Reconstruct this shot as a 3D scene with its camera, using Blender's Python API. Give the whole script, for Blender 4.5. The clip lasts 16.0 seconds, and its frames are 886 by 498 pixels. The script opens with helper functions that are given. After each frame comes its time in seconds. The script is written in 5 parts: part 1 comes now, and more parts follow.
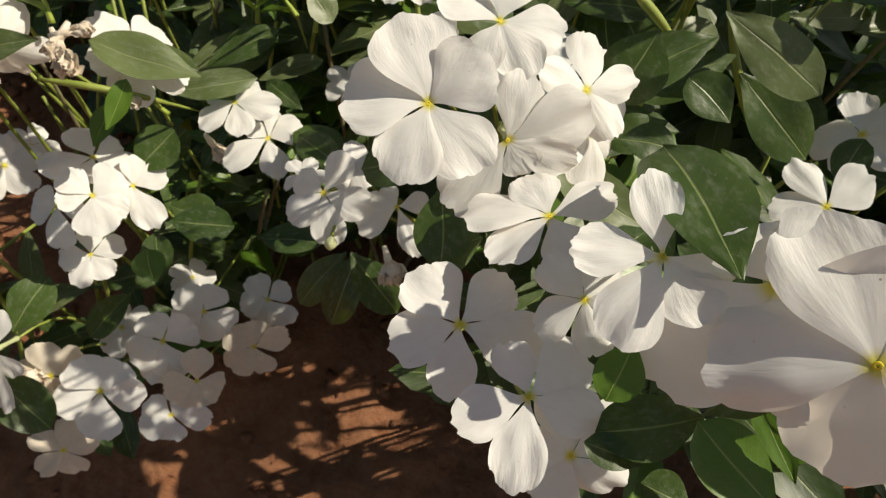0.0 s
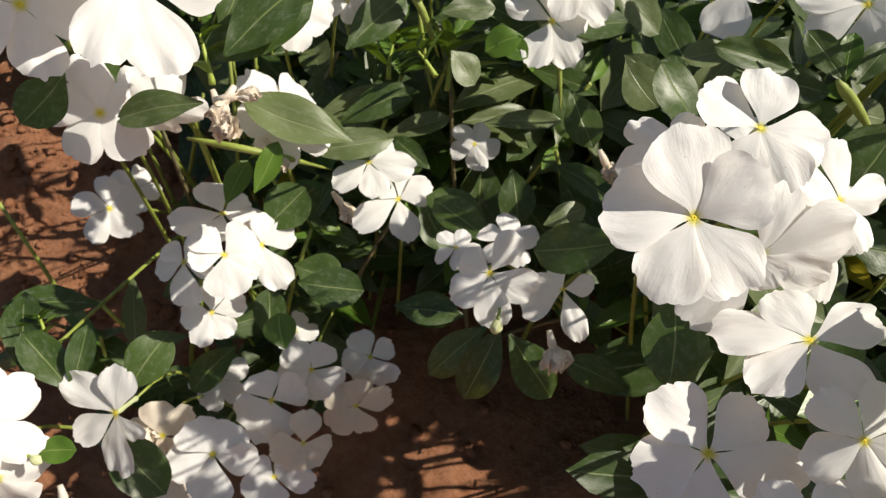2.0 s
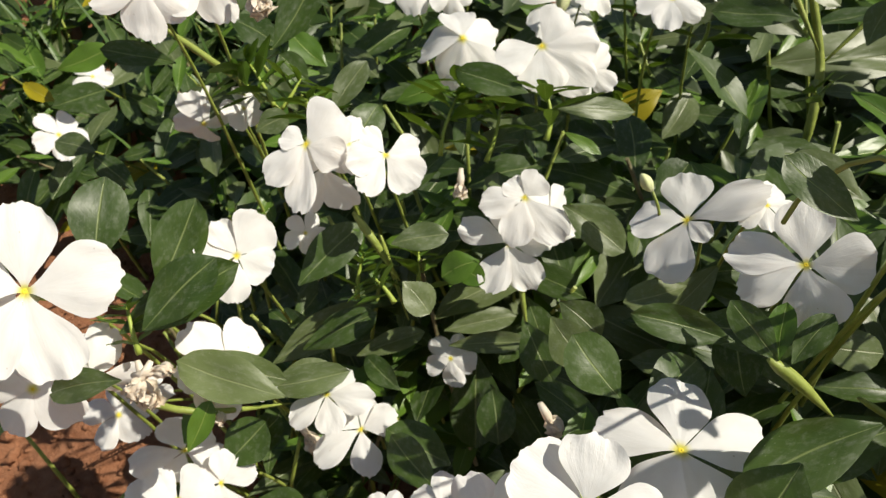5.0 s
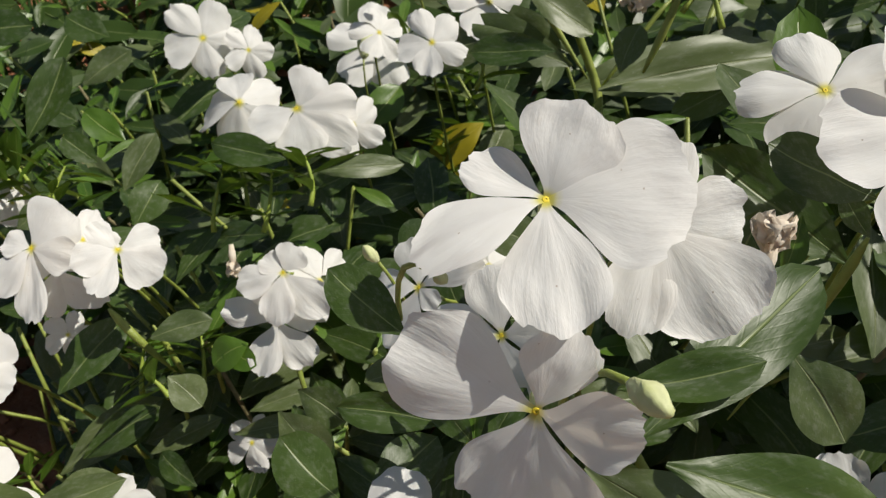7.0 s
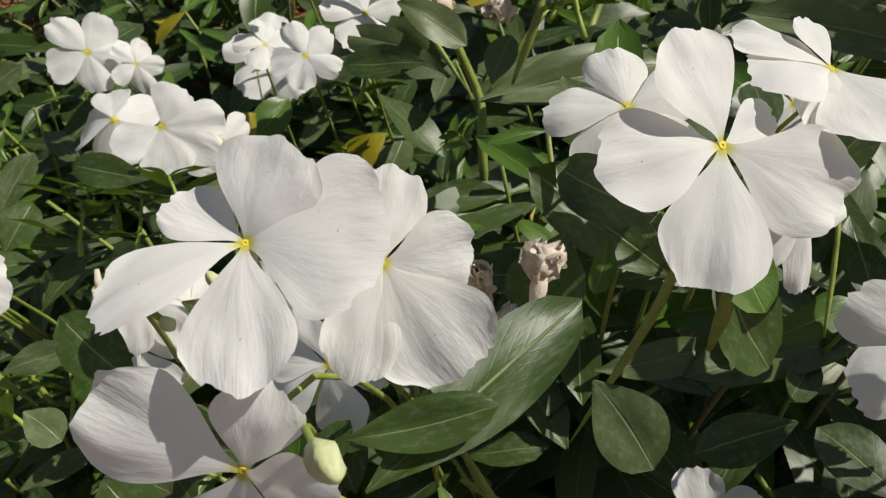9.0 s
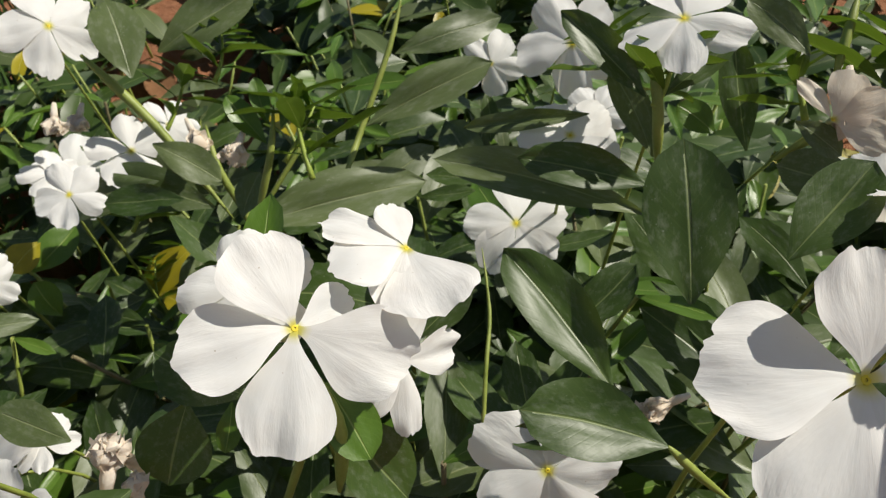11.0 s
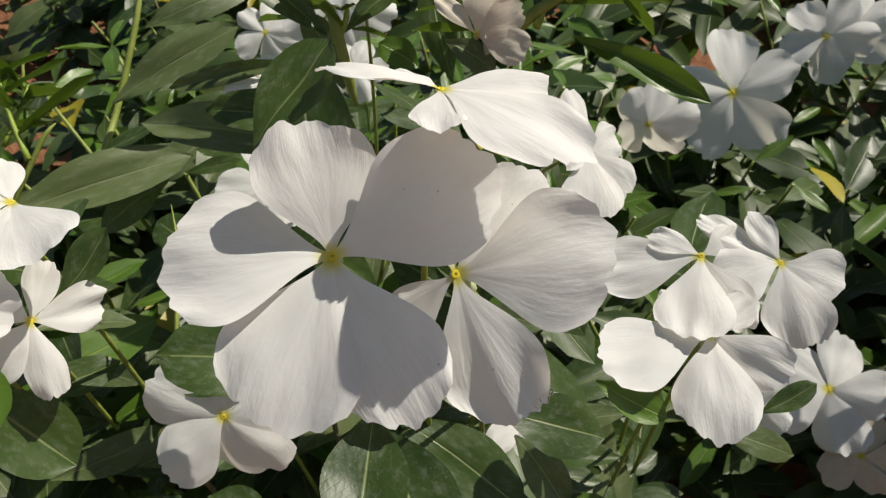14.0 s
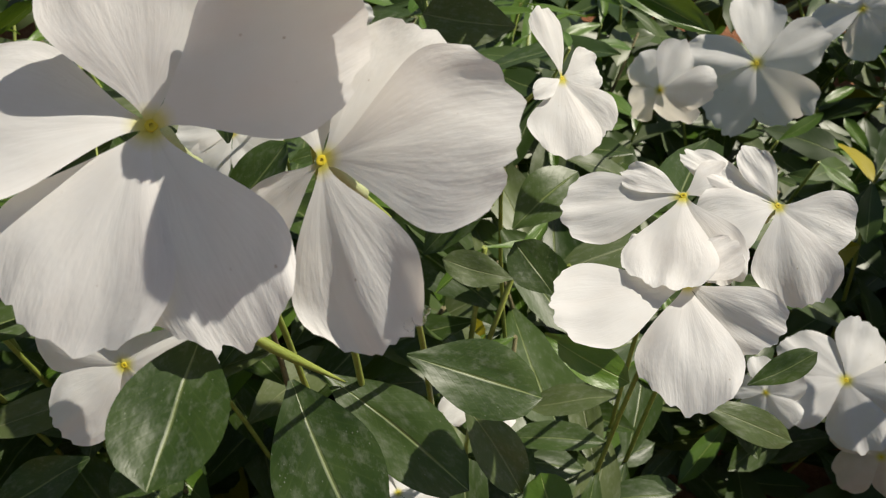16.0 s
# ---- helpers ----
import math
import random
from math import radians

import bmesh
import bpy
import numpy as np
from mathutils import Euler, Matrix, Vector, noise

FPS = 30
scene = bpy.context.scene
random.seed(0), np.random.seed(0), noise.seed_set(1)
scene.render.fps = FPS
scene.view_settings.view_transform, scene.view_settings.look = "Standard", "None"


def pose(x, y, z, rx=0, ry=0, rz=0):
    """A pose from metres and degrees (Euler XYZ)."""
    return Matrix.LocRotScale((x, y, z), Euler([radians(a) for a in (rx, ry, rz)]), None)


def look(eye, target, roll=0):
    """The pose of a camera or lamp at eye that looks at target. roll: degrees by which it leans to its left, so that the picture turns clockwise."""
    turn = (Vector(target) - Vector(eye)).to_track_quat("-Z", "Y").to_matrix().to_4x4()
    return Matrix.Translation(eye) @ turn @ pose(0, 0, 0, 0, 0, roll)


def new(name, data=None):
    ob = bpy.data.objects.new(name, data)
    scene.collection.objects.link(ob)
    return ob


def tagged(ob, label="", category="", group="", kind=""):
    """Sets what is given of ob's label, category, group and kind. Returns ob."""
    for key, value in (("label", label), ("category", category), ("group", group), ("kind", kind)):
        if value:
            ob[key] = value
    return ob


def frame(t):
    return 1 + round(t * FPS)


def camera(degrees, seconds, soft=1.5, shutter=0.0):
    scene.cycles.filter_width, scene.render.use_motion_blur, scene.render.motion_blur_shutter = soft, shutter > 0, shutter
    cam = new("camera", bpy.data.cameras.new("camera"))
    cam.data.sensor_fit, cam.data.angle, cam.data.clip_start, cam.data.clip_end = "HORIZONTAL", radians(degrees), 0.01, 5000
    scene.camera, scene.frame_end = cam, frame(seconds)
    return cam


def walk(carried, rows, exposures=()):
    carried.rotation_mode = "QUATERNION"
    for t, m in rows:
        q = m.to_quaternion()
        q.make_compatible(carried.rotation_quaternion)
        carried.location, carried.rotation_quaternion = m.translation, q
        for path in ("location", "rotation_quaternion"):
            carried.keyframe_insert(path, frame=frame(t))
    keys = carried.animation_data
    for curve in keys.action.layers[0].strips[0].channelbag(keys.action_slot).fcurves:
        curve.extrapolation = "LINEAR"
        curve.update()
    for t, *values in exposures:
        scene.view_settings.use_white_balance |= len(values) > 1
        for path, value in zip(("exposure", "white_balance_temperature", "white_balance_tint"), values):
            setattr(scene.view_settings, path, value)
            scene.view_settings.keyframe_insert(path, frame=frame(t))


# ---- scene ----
cam = camera(62.153, 16.0, soft=1.2)
PATH = [
    (0.0, (0.02178, 0.06516, 0.40083), (0.02199, 0.29928, 0.07651), 10.406),
    (0.5, (0.00694, 0.06739, 0.40010), (0.00548, 0.30404, 0.07762), 10.601),
    (1.0, (-0.01680, 0.06925, 0.40182), (-0.02168, 0.31022, 0.08258), 10.361),
    (1.5, (-0.02493, 0.07052, 0.39638), (-0.03201, 0.31201, 0.07758), 11.078),
    (2.0, (-0.02638, 0.07782, 0.39785), (-0.03406, 0.31996, 0.07956), 11.279),
    (2.5, (-0.02674, 0.09287, 0.40286), (-0.03600, 0.33952, 0.08810), 10.512),
    (3.0, (-0.02627, 0.10258, 0.40465), (-0.03613, 0.35475, 0.09431), 9.623),
    (3.2, (-0.02589, 0.10460, 0.40580), (-0.03586, 0.35846, 0.09684), 9.197),
    (5.3, (0.03228, 0.14512, 0.42563), (-0.05845, 0.40712, 0.13732), -4.014),
    (5.5, (0.04019, 0.15091, 0.42505), (-0.04971, 0.41500, 0.13839), -4.589),
    (6.0, (0.05889, 0.16399, 0.42745), (-0.01947, 0.43097, 0.14008), -5.658),
    (6.3, (0.06575, 0.16497, 0.42909), (-0.00728, 0.43349, 0.14176), -6.344),
    (6.5, (0.06910, 0.16583, 0.42740), (-0.00021, 0.43634, 0.14101), -6.453),
    (7.0, (0.07900, 0.17114, 0.42394), (0.01590, 0.44313, 0.13752), -6.720),
    (7.5, (0.08926, 0.17221, 0.41680), (0.03218, 0.44604, 0.13086), -6.693),
    (8.0, (0.09271, 0.17173, 0.41462), (0.03668, 0.44499, 0.12794), -6.872),
    (8.2, (0.09575, 0.17358, 0.41480), (0.04106, 0.44638, 0.12741), -6.938),
    (10.3, (0.13493, 0.18727, 0.44278), (0.11374, 0.47619, 0.16696), -2.685),
    (10.5, (0.14156, 0.18444, 0.44889), (0.12366, 0.47605, 0.17568), -2.744),
    (10.6, (0.14560, 0.18332, 0.45281), (0.12996, 0.47568, 0.18027), -2.712),
    (11.0, (0.16724, 0.18504, 0.44671), (0.16779, 0.48404, 0.18101), -2.496),
    (11.2, (0.17470, 0.18653, 0.44624), (0.18509, 0.48579, 0.18103), -2.121),
    (11.5, (0.18247, 0.18632, 0.44901), (0.19904, 0.48515, 0.18363), -2.285),
    (12.0, (0.19481, 0.18464, 0.44244), (0.22156, 0.48401, 0.17850), -2.219),
    (12.5, (0.20452, 0.18242, 0.43544), (0.23542, 0.47965, 0.16954), -3.073),
    (13.0, (0.21291, 0.18053, 0.43572), (0.24709, 0.47463, 0.16676), -3.759),
    (13.5, (0.22218, 0.17826, 0.43385), (0.26041, 0.46981, 0.16267), -3.804),
    (14.0, (0.22681, 0.17214, 0.43289), (0.26659, 0.46376, 0.16202), -4.113),
    (14.5, (0.23608, 0.16995, 0.41667), (0.27699, 0.46109, 0.14545), -4.196),
    (15.0, (0.23120, 0.17457, 0.40035), (0.26436, 0.46508, 0.12740), -3.440),
    (15.5, (0.24430, 0.17529, 0.40679), (0.27316, 0.46730, 0.13496), -3.392),
    (16.0, (0.24480, 0.17818, 0.40720), (0.26871, 0.47095, 0.13569), -4.344),
]
walk(cam, [(t, look(eye, target, roll)) for t, eye, target, roll in PATH],
     exposures=[(0, 0.06, 7750, 6), (2, 0.28, 7250, 9), (5.5, 0.2, 7200, 7), (6.5, 0.0, 7050, 8), (7.5, -0.27, 6900, 8), (8, -0.3, 6900, 8), (11, 0.03, 6950, 8),
                (13, -0.08, 7000, 8), (16, 0.0, 7200, 9)])
# a small aperture: what is far from the focus is a little soft
cam.data.dof.use_dof = True
cam.data.dof.focus_distance = 0.115
cam.data.dof.aperture_fstop = 78.0

# ---- world and light ----
world = bpy.data.worlds.new("sky")
scene.world = world
world.use_nodes = True
SUN_EL, SUN_AZ = 50.0, 75.0          # degrees above the horizon; degrees from +y towards +x
_n = world.node_tree.nodes
_sky = _n.new("ShaderNodeTexSky")
_sky.sky_type = "NISHITA"
_sky.sun_disc = False
_sky.sun_elevation, _sky.sun_rotation = radians(SUN_EL), radians(SUN_AZ)
_n["Background"].inputs["Strength"].default_value = 0.066
world.node_tree.links.new(_sky.outputs[0], _n["Background"].inputs["Color"])
sun_data = bpy.data.lights.new("sun", "SUN")
sun_data.energy, sun_data.angle, sun_data.color = 5.0, radians(0.55), (1.0, 0.97, 0.91)
sun = new("sun", sun_data)
_sd = Vector((math.sin(radians(SUN_AZ)) * math.cos(radians(SUN_EL)),
              math.cos(radians(SUN_AZ)) * math.cos(radians(SUN_EL)), math.sin(radians(SUN_EL))))
sun.matrix_world = look(_sd * 6.0, (0, 0, 0))

# ---- materials ----


def material(name):
    m = bpy.data.materials.new(name)
    m.use_nodes = True
    nt = m.node_tree
    bsdf = nt.nodes["Principled BSDF"]
    return m, nt, bsdf, nt.nodes["Material Output"]


def node(nt, kind, **values):
    n = nt.nodes.new(kind)
    for key, value in values.items():
        n.inputs[key].default_value = value
    return n


def math_node(nt, op, a, b=None):
    n = nt.nodes.new("ShaderNodeMath")
    n.operation = op
    for i, v in enumerate((a, b)):
        if v is None:
            continue
        if isinstance(v, (int, float)):
            n.inputs[i].default_value = v
        else:
            nt.links.new(v, n.inputs[i])
    return n.outputs[0]


def mix_col(nt, fac, a, b):
    n = nt.nodes.new("ShaderNodeMix")
    n.data_type = "RGBA"
    for i, v in ((0, fac), (6, a), (7, b)):
        if isinstance(v, (int, float)):
            n.inputs[i].default_value = v
        elif isinstance(v, tuple):
            n.inputs[i].default_value = (*v, 1)
        else:
            nt.links.new(v, n.inputs[i])
    return n.outputs[2]


def ramp(nt, fac, *stops):
    n = nt.nodes.new("ShaderNodeValToRGB")
    e = n.color_ramp.elements
    while len(e) < len(stops):
        e.new(0.5)
    for el, (p, c) in zip(e, stops):
        el.position, el.color = p, (*c, 1) if isinstance(c, tuple) else (c, c, c, 1)
    nt.links.new(fac, n.inputs[0])
    return n.outputs[0]


def noise_tex(nt, vec, scale, detail=3.0, rough=0.5):
    n = node(nt, "ShaderNodeTexNoise", Scale=scale, Detail=detail, Roughness=rough)
    if vec is not None:
        nt.links.new(vec, n.inputs["Vector"])
    return n.outputs["Fac"]


def thin(nt, bsdf, out, colour, share):
    """Lets light through a thin petal or leaf."""
    tr = nt.nodes.new("ShaderNodeBsdfTranslucent")
    if isinstance(colour, tuple):
        tr.inputs["Color"].default_value = (*colour, 1)
    else:
        nt.links.new(colour, tr.inputs["Color"])
    mx = nt.nodes.new("ShaderNodeMixShader")
    mx.inputs[0].default_value = share
    nt.links.new(bsdf.outputs[0], mx.inputs[1])
    nt.links.new(tr.outputs[0], mx.inputs[2])
    nt.links.new(mx.outputs[0], out.inputs[0])


def petal_material(name, white, warm, eye=(0.72, 0.66, 0.07)):
    m, nt, bsdf, out = material(name)
    uv = nt.nodes.new("ShaderNodeUVMap")
    sep = nt.nodes.new("ShaderNodeSeparateXYZ")
    nt.links.new(uv.outputs[0], sep.inputs[0])
    info = nt.nodes.new("ShaderNodeObjectInfo")
    tc = nt.nodes.new("ShaderNodeTexCoord")
    # fine ribs that run out along the petal, and a soft mottling
    mp = node(nt, "ShaderNodeMapping", Scale=(1.6, 30.0, 1.0))
    nt.links.new(uv.outputs[0], mp.inputs[0])
    off = nt.nodes.new("ShaderNodeCombineXYZ")
    nt.links.new(math_node(nt, "MULTIPLY", info.outputs["Random"], 37.0), off.inputs[0])
    nt.links.new(off.outputs[0], mp.inputs["Location"])
    ribs = noise_tex(nt, mp.outputs[0], 1.0, 4.0, 0.6)
    mott = noise_tex(nt, tc.outputs["Object"], 5.0, 3.0)
    base = mix_col(nt, ramp(nt, mott, (0.3, 0.0), (0.75, 1.0)), white, warm)
    base = mix_col(nt, ramp(nt, sep.outputs[0], (0.0, 1.0), (0.03, 0.85), (0.06, 0.3), (0.1, 0.0)), base, eye)
    # a few tiny brown specks of dust
    spot = node(nt, "ShaderNodeTexVoronoi", Scale=6.5)
    nt.links.new(tc.outputs["Object"], spot.inputs["Vector"])
    speck = math_node(nt, "MULTIPLY", ramp(nt, spot.outputs["Distance"], (0.045, 0.75), (0.075, 0.0)), ramp(nt, noise_tex(nt, tc.outputs["Object"], 2.3, 2.0), (0.5, 0.0), (0.62, 1.0)))
    base = mix_col(nt, speck, base, (0.3, 0.2, 0.12))
    nt.links.new(base, bsdf.inputs["Base Color"])
    bsdf.inputs["Roughness"].default_value = 0.6
    bsdf.inputs["Specular IOR Level"].default_value = 0.25
    bump = node(nt, "ShaderNodeBump", Strength=0.24, Distance=0.0007)
    mp2 = node(nt, "ShaderNodeMapping", Scale=(3.0, 7.0, 1.0))
    nt.links.new(uv.outputs[0], mp2.inputs[0])
    nt.links.new(off.outputs[0], mp2.inputs["Location"])
    crimp = math_node(nt, "MULTIPLY", noise_tex(nt, mp2.outputs[0], 1.3, 3.0, 0.5), sep.outputs[0])
    ribs = math_node(nt, "MULTIPLY", ribs, math_node(nt, "ADD", 0.12, math_node(nt, "MULTIPLY", mott, ramp(nt, sep.outputs[0], (0.25, 0.0), (0.95, 0.85)))))
    nt.links.new(math_node(nt, "ADD", ribs, math_node(nt, "MULTIPLY", crimp, 2.0)), bump.inputs["Height"])
    nt.links.new(bump.outputs[0], bsdf.inputs["Normal"])
    thin(nt, bsdf, out, mix_col(nt, 0.6, base, (0.95, 0.85, 0.7)), 0.36)
    return m


def leaf_material(name, deep, light, rib, dust, gloss):
    m, nt, bsdf, out = material(name)
    uv = nt.nodes.new("ShaderNodeUVMap")
    sep = nt.nodes.new("ShaderNodeSeparateXYZ")
    nt.links.new(uv.outputs[0], sep.inputs[0])
    info = nt.nodes.new("ShaderNodeObjectInfo")
    geo = nt.nodes.new("ShaderNodeNewGeometry")
    rnd = math_node(nt, "FRACT", math_node(nt, "ADD", info.outputs["Random"], geo.outputs["Random Per Island"]))
    tc = nt.nodes.new("ShaderNodeTexCoord")
    off = nt.nodes.new("ShaderNodeVectorMath")
    off.operation = "ADD"
    nt.links.new(tc.outputs["Object"], off.inputs[0])
    cmb = nt.nodes.new("ShaderNodeCombineXYZ")
    nt.links.new(math_node(nt, "MULTIPLY", rnd, 51.0), cmb.inputs[0])
    nt.links.new(cmb.outputs[0], off.inputs[1])
    patch = noise_tex(nt, off.outputs[0], 2.6, 4.0)
    col = mix_col(nt, rnd, deep, light)
    col = mix_col(nt, math_node(nt, "MULTIPLY", ramp(nt, patch, (0.35, 0.0), (0.7, 1.0)), 0.55), col, light)
    # the midrib and the side veins that leave it slanting
    v = math_node(nt, "ABSOLUTE", math_node(nt, "SUBTRACT", sep.outputs[1], 0.5))
    mid = ramp(nt, v, (0.0, 1.0), (0.01, 0.85), (0.024, 0.0))
    ph = math_node(nt, "SUBTRACT", math_node(nt, "MULTIPLY", sep.outputs[0], 11.0), math_node(nt, "MULTIPLY", v, 7.0))
    fr = math_node(nt, "ABSOLUTE", math_node(nt, "SUBTRACT", math_node(nt, "FRACT", ph), 0.5))
    side = ramp(nt, fr, (0.0, 1.0), (0.05, 0.6), (0.12, 0.0))
    vein = math_node(nt, "MAXIMUM", mid, math_node(nt, "MULTIPLY", side, 0.06))
    col = mix_col(nt, math_node(nt, "MULTIPLY", vein, 0.6), col, rib)
    # dust and dried splashes
    vor = node(nt, "ShaderNodeTexVoronoi", Scale=24.0)
    nt.links.new(off.outputs[0], vor.inputs["Vector"])
    spots = ramp(nt, vor.outputs["Distance"], (0.06, 0.7), (0.17, 0.0))
    few = ramp(nt, noise_tex(nt, off.outputs[0], 4.0, 3.0), (0.5, 0.0), (0.68, 1.0))
    film = ramp(nt, noise_tex(nt, off.outputs[0], 9.0, 5.0, 0.7), (0.5, 0.0), (0.85, 0.35))
    grime = math_node(nt, "MAXIMUM", math_node(nt, "MULTIPLY", spots, few), film)
    col = mix_col(nt, math_node(nt, "MULTIPLY", grime, dust), col, (0.52, 0.53, 0.47))
    nt.links.new(col, bsdf.inputs["Base Color"])
    rough = math_node(nt, "ADD", gloss, math_node(nt, "MULTIPLY", grime, 0.3))
    nt.links.new(rough, bsdf.inputs["Roughness"])
    bsdf.inputs["Specular IOR Level"].default_value = 0.5
    bump = node(nt, "ShaderNodeBump", Strength=0.3, Distance=0.006)
    hgt = math_node(nt, "ADD", math_node(nt, "MULTIPLY", math_node(nt, "MAXIMUM", mid, math_node(nt, "MULTIPLY", side, 0.012)), -0.4), math_node(nt, "MULTIPLY", patch, 0.2))
    nt.links.new(hgt, bump.inputs["Height"])
    nt.links.new(bump.outputs[0], bsdf.inputs["Normal"])
    thin(nt, bsdf, out, mix_col(nt, 0.45, col, (0.22, 0.33, 0.02)), 0.24)
    return m


def plain_material(name, a, b, scale, rough, bump_by=0.0, through_share=0.0):
    m, nt, bsdf, out = material(name)
    tc = nt.nodes.new("ShaderNodeTexCoord")
    f = noise_tex(nt, tc.outputs["Object"], scale, 5.0, 0.6)
    col = mix_col(nt, ramp(nt, f, (0.3, 0.0), (0.7, 1.0)), a, b)
    nt.links.new(col, bsdf.inputs["Base Color"])
    bsdf.inputs["Roughness"].default_value = rough
    if bump_by:
        bump = node(nt, "ShaderNodeBump", Strength=0.7, Distance=bump_by)
        nt.links.new(noise_tex(nt, tc.outputs["Object"], scale * 3, 6.0, 0.65), bump.inputs["Height"])
        nt.links.new(bump.outputs[0], bsdf.inputs["Normal"])
    if through_share:
        thin(nt, bsdf, out, col, through_share)
    return m


PETAL = petal_material("petal_white", (0.9, 0.9, 0.9), (0.87, 0.86, 0.845))
PETAL_OLD = petal_material("petal_cream", (0.84, 0.77, 0.67), (0.78, 0.68, 0.56))
WITHERED = plain_material("withered_petal", (0.8, 0.66, 0.5), (0.93, 0.88, 0.8), 140.0, 0.8, 0.0005, 0.35)
LEAF = leaf_material("leaf_green", (0.019, 0.044, 0.008), (0.054, 0.095, 0.018), (0.3, 0.36, 0.14), 0.7, 0.42)
LEAF_YOUNG = leaf_material("leaf_young", (0.05, 0.115, 0.011), (0.095, 0.18, 0.021), (0.34, 0.42, 0.12), 0.15, 0.38)
# dusty leaves, their grey sheen in the sun put into a paler colour
LEAF_DUST_SHEEN = leaf_material("leaf_dust_sheen", (0.055, 0.085, 0.027), (0.125, 0.16, 0.062), (0.32, 0.35, 0.18), 0.8, 0.42)
LEAF_YELLOW = leaf_material("leaf_yellow", (0.27, 0.23, 0.01), (0.4, 0.33, 0.018), (0.5, 0.45, 0.1), 0.12, 0.42)
LEAF_DRY = plain_material("leaf_dry", (0.2, 0.085, 0.035), (0.4, 0.2, 0.09), 60.0, 0.75, 0.002, 0.1)
STEM = plain_material("stem_green", (0.17, 0.22, 0.035), (0.3, 0.35, 0.08), 120.0, 0.5, 0.0004)
STEM_FRESH = plain_material("stem_fresh", (0.2, 0.28, 0.03), (0.32, 0.4, 0.07), 120.0, 0.5, 0.0004)
STEM_OLD = plain_material("stem_woody", (0.13, 0.1, 0.05), (0.22, 0.2, 0.1), 140.0, 0.7, 0.0008)
EYE = plain_material("flower_eye_yellow", (0.72, 0.52, 0.015), (0.78, 0.66, 0.06), 400.0, 0.6)
THROAT = plain_material("flower_throat", (0.16, 0.08, 0.01), (0.3, 0.18, 0.02), 300.0, 0.8)
TUBE = plain_material("flower_tube", (0.45, 0.52, 0.24), (0.6, 0.64, 0.4), 150.0, 0.55, 0.0, 0.2)
BUD = plain_material("bud_pale", (0.55, 0.6, 0.25), (0.75, 0.76, 0.5), 200.0, 0.55, 0.0003, 0.15)
GRASS = plain_material("grass_blade", (0.05, 0.11, 0.02), (0.1, 0.18, 0.04), 30.0, 0.45, 0.0, 0.25)


def soil_material():
    m, nt, bsdf, out = material("red_soil")
    tc = nt.nodes.new("ShaderNodeTexCoord")
    p = tc.outputs["Object"]
    big, fine = noise_tex(nt, p, 14.0, 6.0, 0.6), noise_tex(nt, p, 160.0, 8.0, 0.7)
    col = mix_col(nt, ramp(nt, big, (0.3, 0.0), (0.7, 1.0)), (0.16, 0.06, 0.03), (0.29, 0.12, 0.06))
    col = mix_col(nt, ramp(nt, fine, (0.35, 0.0), (0.75, 0.8)), col, (0.38, 0.19, 0.11))
    nt.links.new(col, bsdf.inputs["Base Color"])
    bsdf.inputs["Roughness"].default_value = 0.92
    bsdf.inputs["Specular IOR Level"].default_value = 0.2
    bump = node(nt, "ShaderNodeBump", Strength=0.9, Distance=0.004)
    nt.links.new(fine, bump.inputs["Height"])
    nt.links.new(bump.outputs[0], bsdf.inputs["Normal"])
    return m


SOIL = soil_material()

# ---- ground ----


def bed(x, y):
    """Height of the soil: a low bank that rises away from the path and levels out."""
    k = min(max(y, -0.2), 0.75)
    side = min(max(x, -0.6), 0.7)
    h = 0.012 + 0.2 * (k - 0.22) - 0.05 * side
    if -1.2 < x < 1.5 and -0.6 < y < 1.9:
        h += 0.012 * (noise.noise((x * 14, y * 14, 0.3)) + 0.5 * noise.noise((x * 37, y * 37, 2.0)))
        h += 0.0035 * noise.noise((x * 110, y * 110, 5.0))
    return h


def spaced(near0, near1, step, far):
    out = list(np.arange(near0, near1, step))
    d, hi, lo = step, near1, near0
    while hi < far:
        d *= 1.35
        hi += d
        lo -= d
        out = [lo] + out + [hi]
    return out


def sheet_ground():
    xs, ys = spaced(-0.42, 0.62, 0.006, 60), spaced(0.08, 0.95, 0.006, 60)
    verts = [(x, y, bed(x, y)) for y in ys for x in xs]
    n = len(xs)
    faces = [(j * n + i, j * n + i + 1, (j + 1) * n + i + 1, (j + 1) * n + i) for j in range(len(ys) - 1) for i in range(n - 1)]
    me = bpy.data.meshes.new("ground")
    me.from_pydata(verts, [], faces)
    me.polygons.foreach_set("use_smooth", [True] * len(me.polygons))
    me.materials.append(SOIL)
    return tagged(new("ground", me), "reddish brown garden soil, dry and crumbly", "soil", kind="structure")


sheet_ground()

# ---- parts of a periwinkle ----


def mesh_grid(name, rows, mats, smooth=True, tip=None):
    """A sheet from rows of points; u runs along the rows' order, v across."""
    bm = bmesh.new()
    uvl = bm.loops.layers.uv.new("uv")
    nr, nc = len(rows), len(rows[0])
    vs = [[bm.verts.new(p) for p in r] for r in rows]
    for i in range(nr - 1):
        for j in range(nc - 1):
            f = bm.faces.new((vs[i][j], vs[i + 1][j], vs[i + 1][j + 1], vs[i][j + 1]))
            f.smooth = smooth
            for lp, (a, b) in zip(f.loops, ((i, j), (i + 1, j), (i + 1, j + 1), (i, j + 1))):
                lp[uvl].uv = (a / (nr - 1), b / (nc - 1))
    me = bpy.data.meshes.new(name)
    bm.to_mesh(me)
    bm.free()
    me.materials.append(mats)
    return me


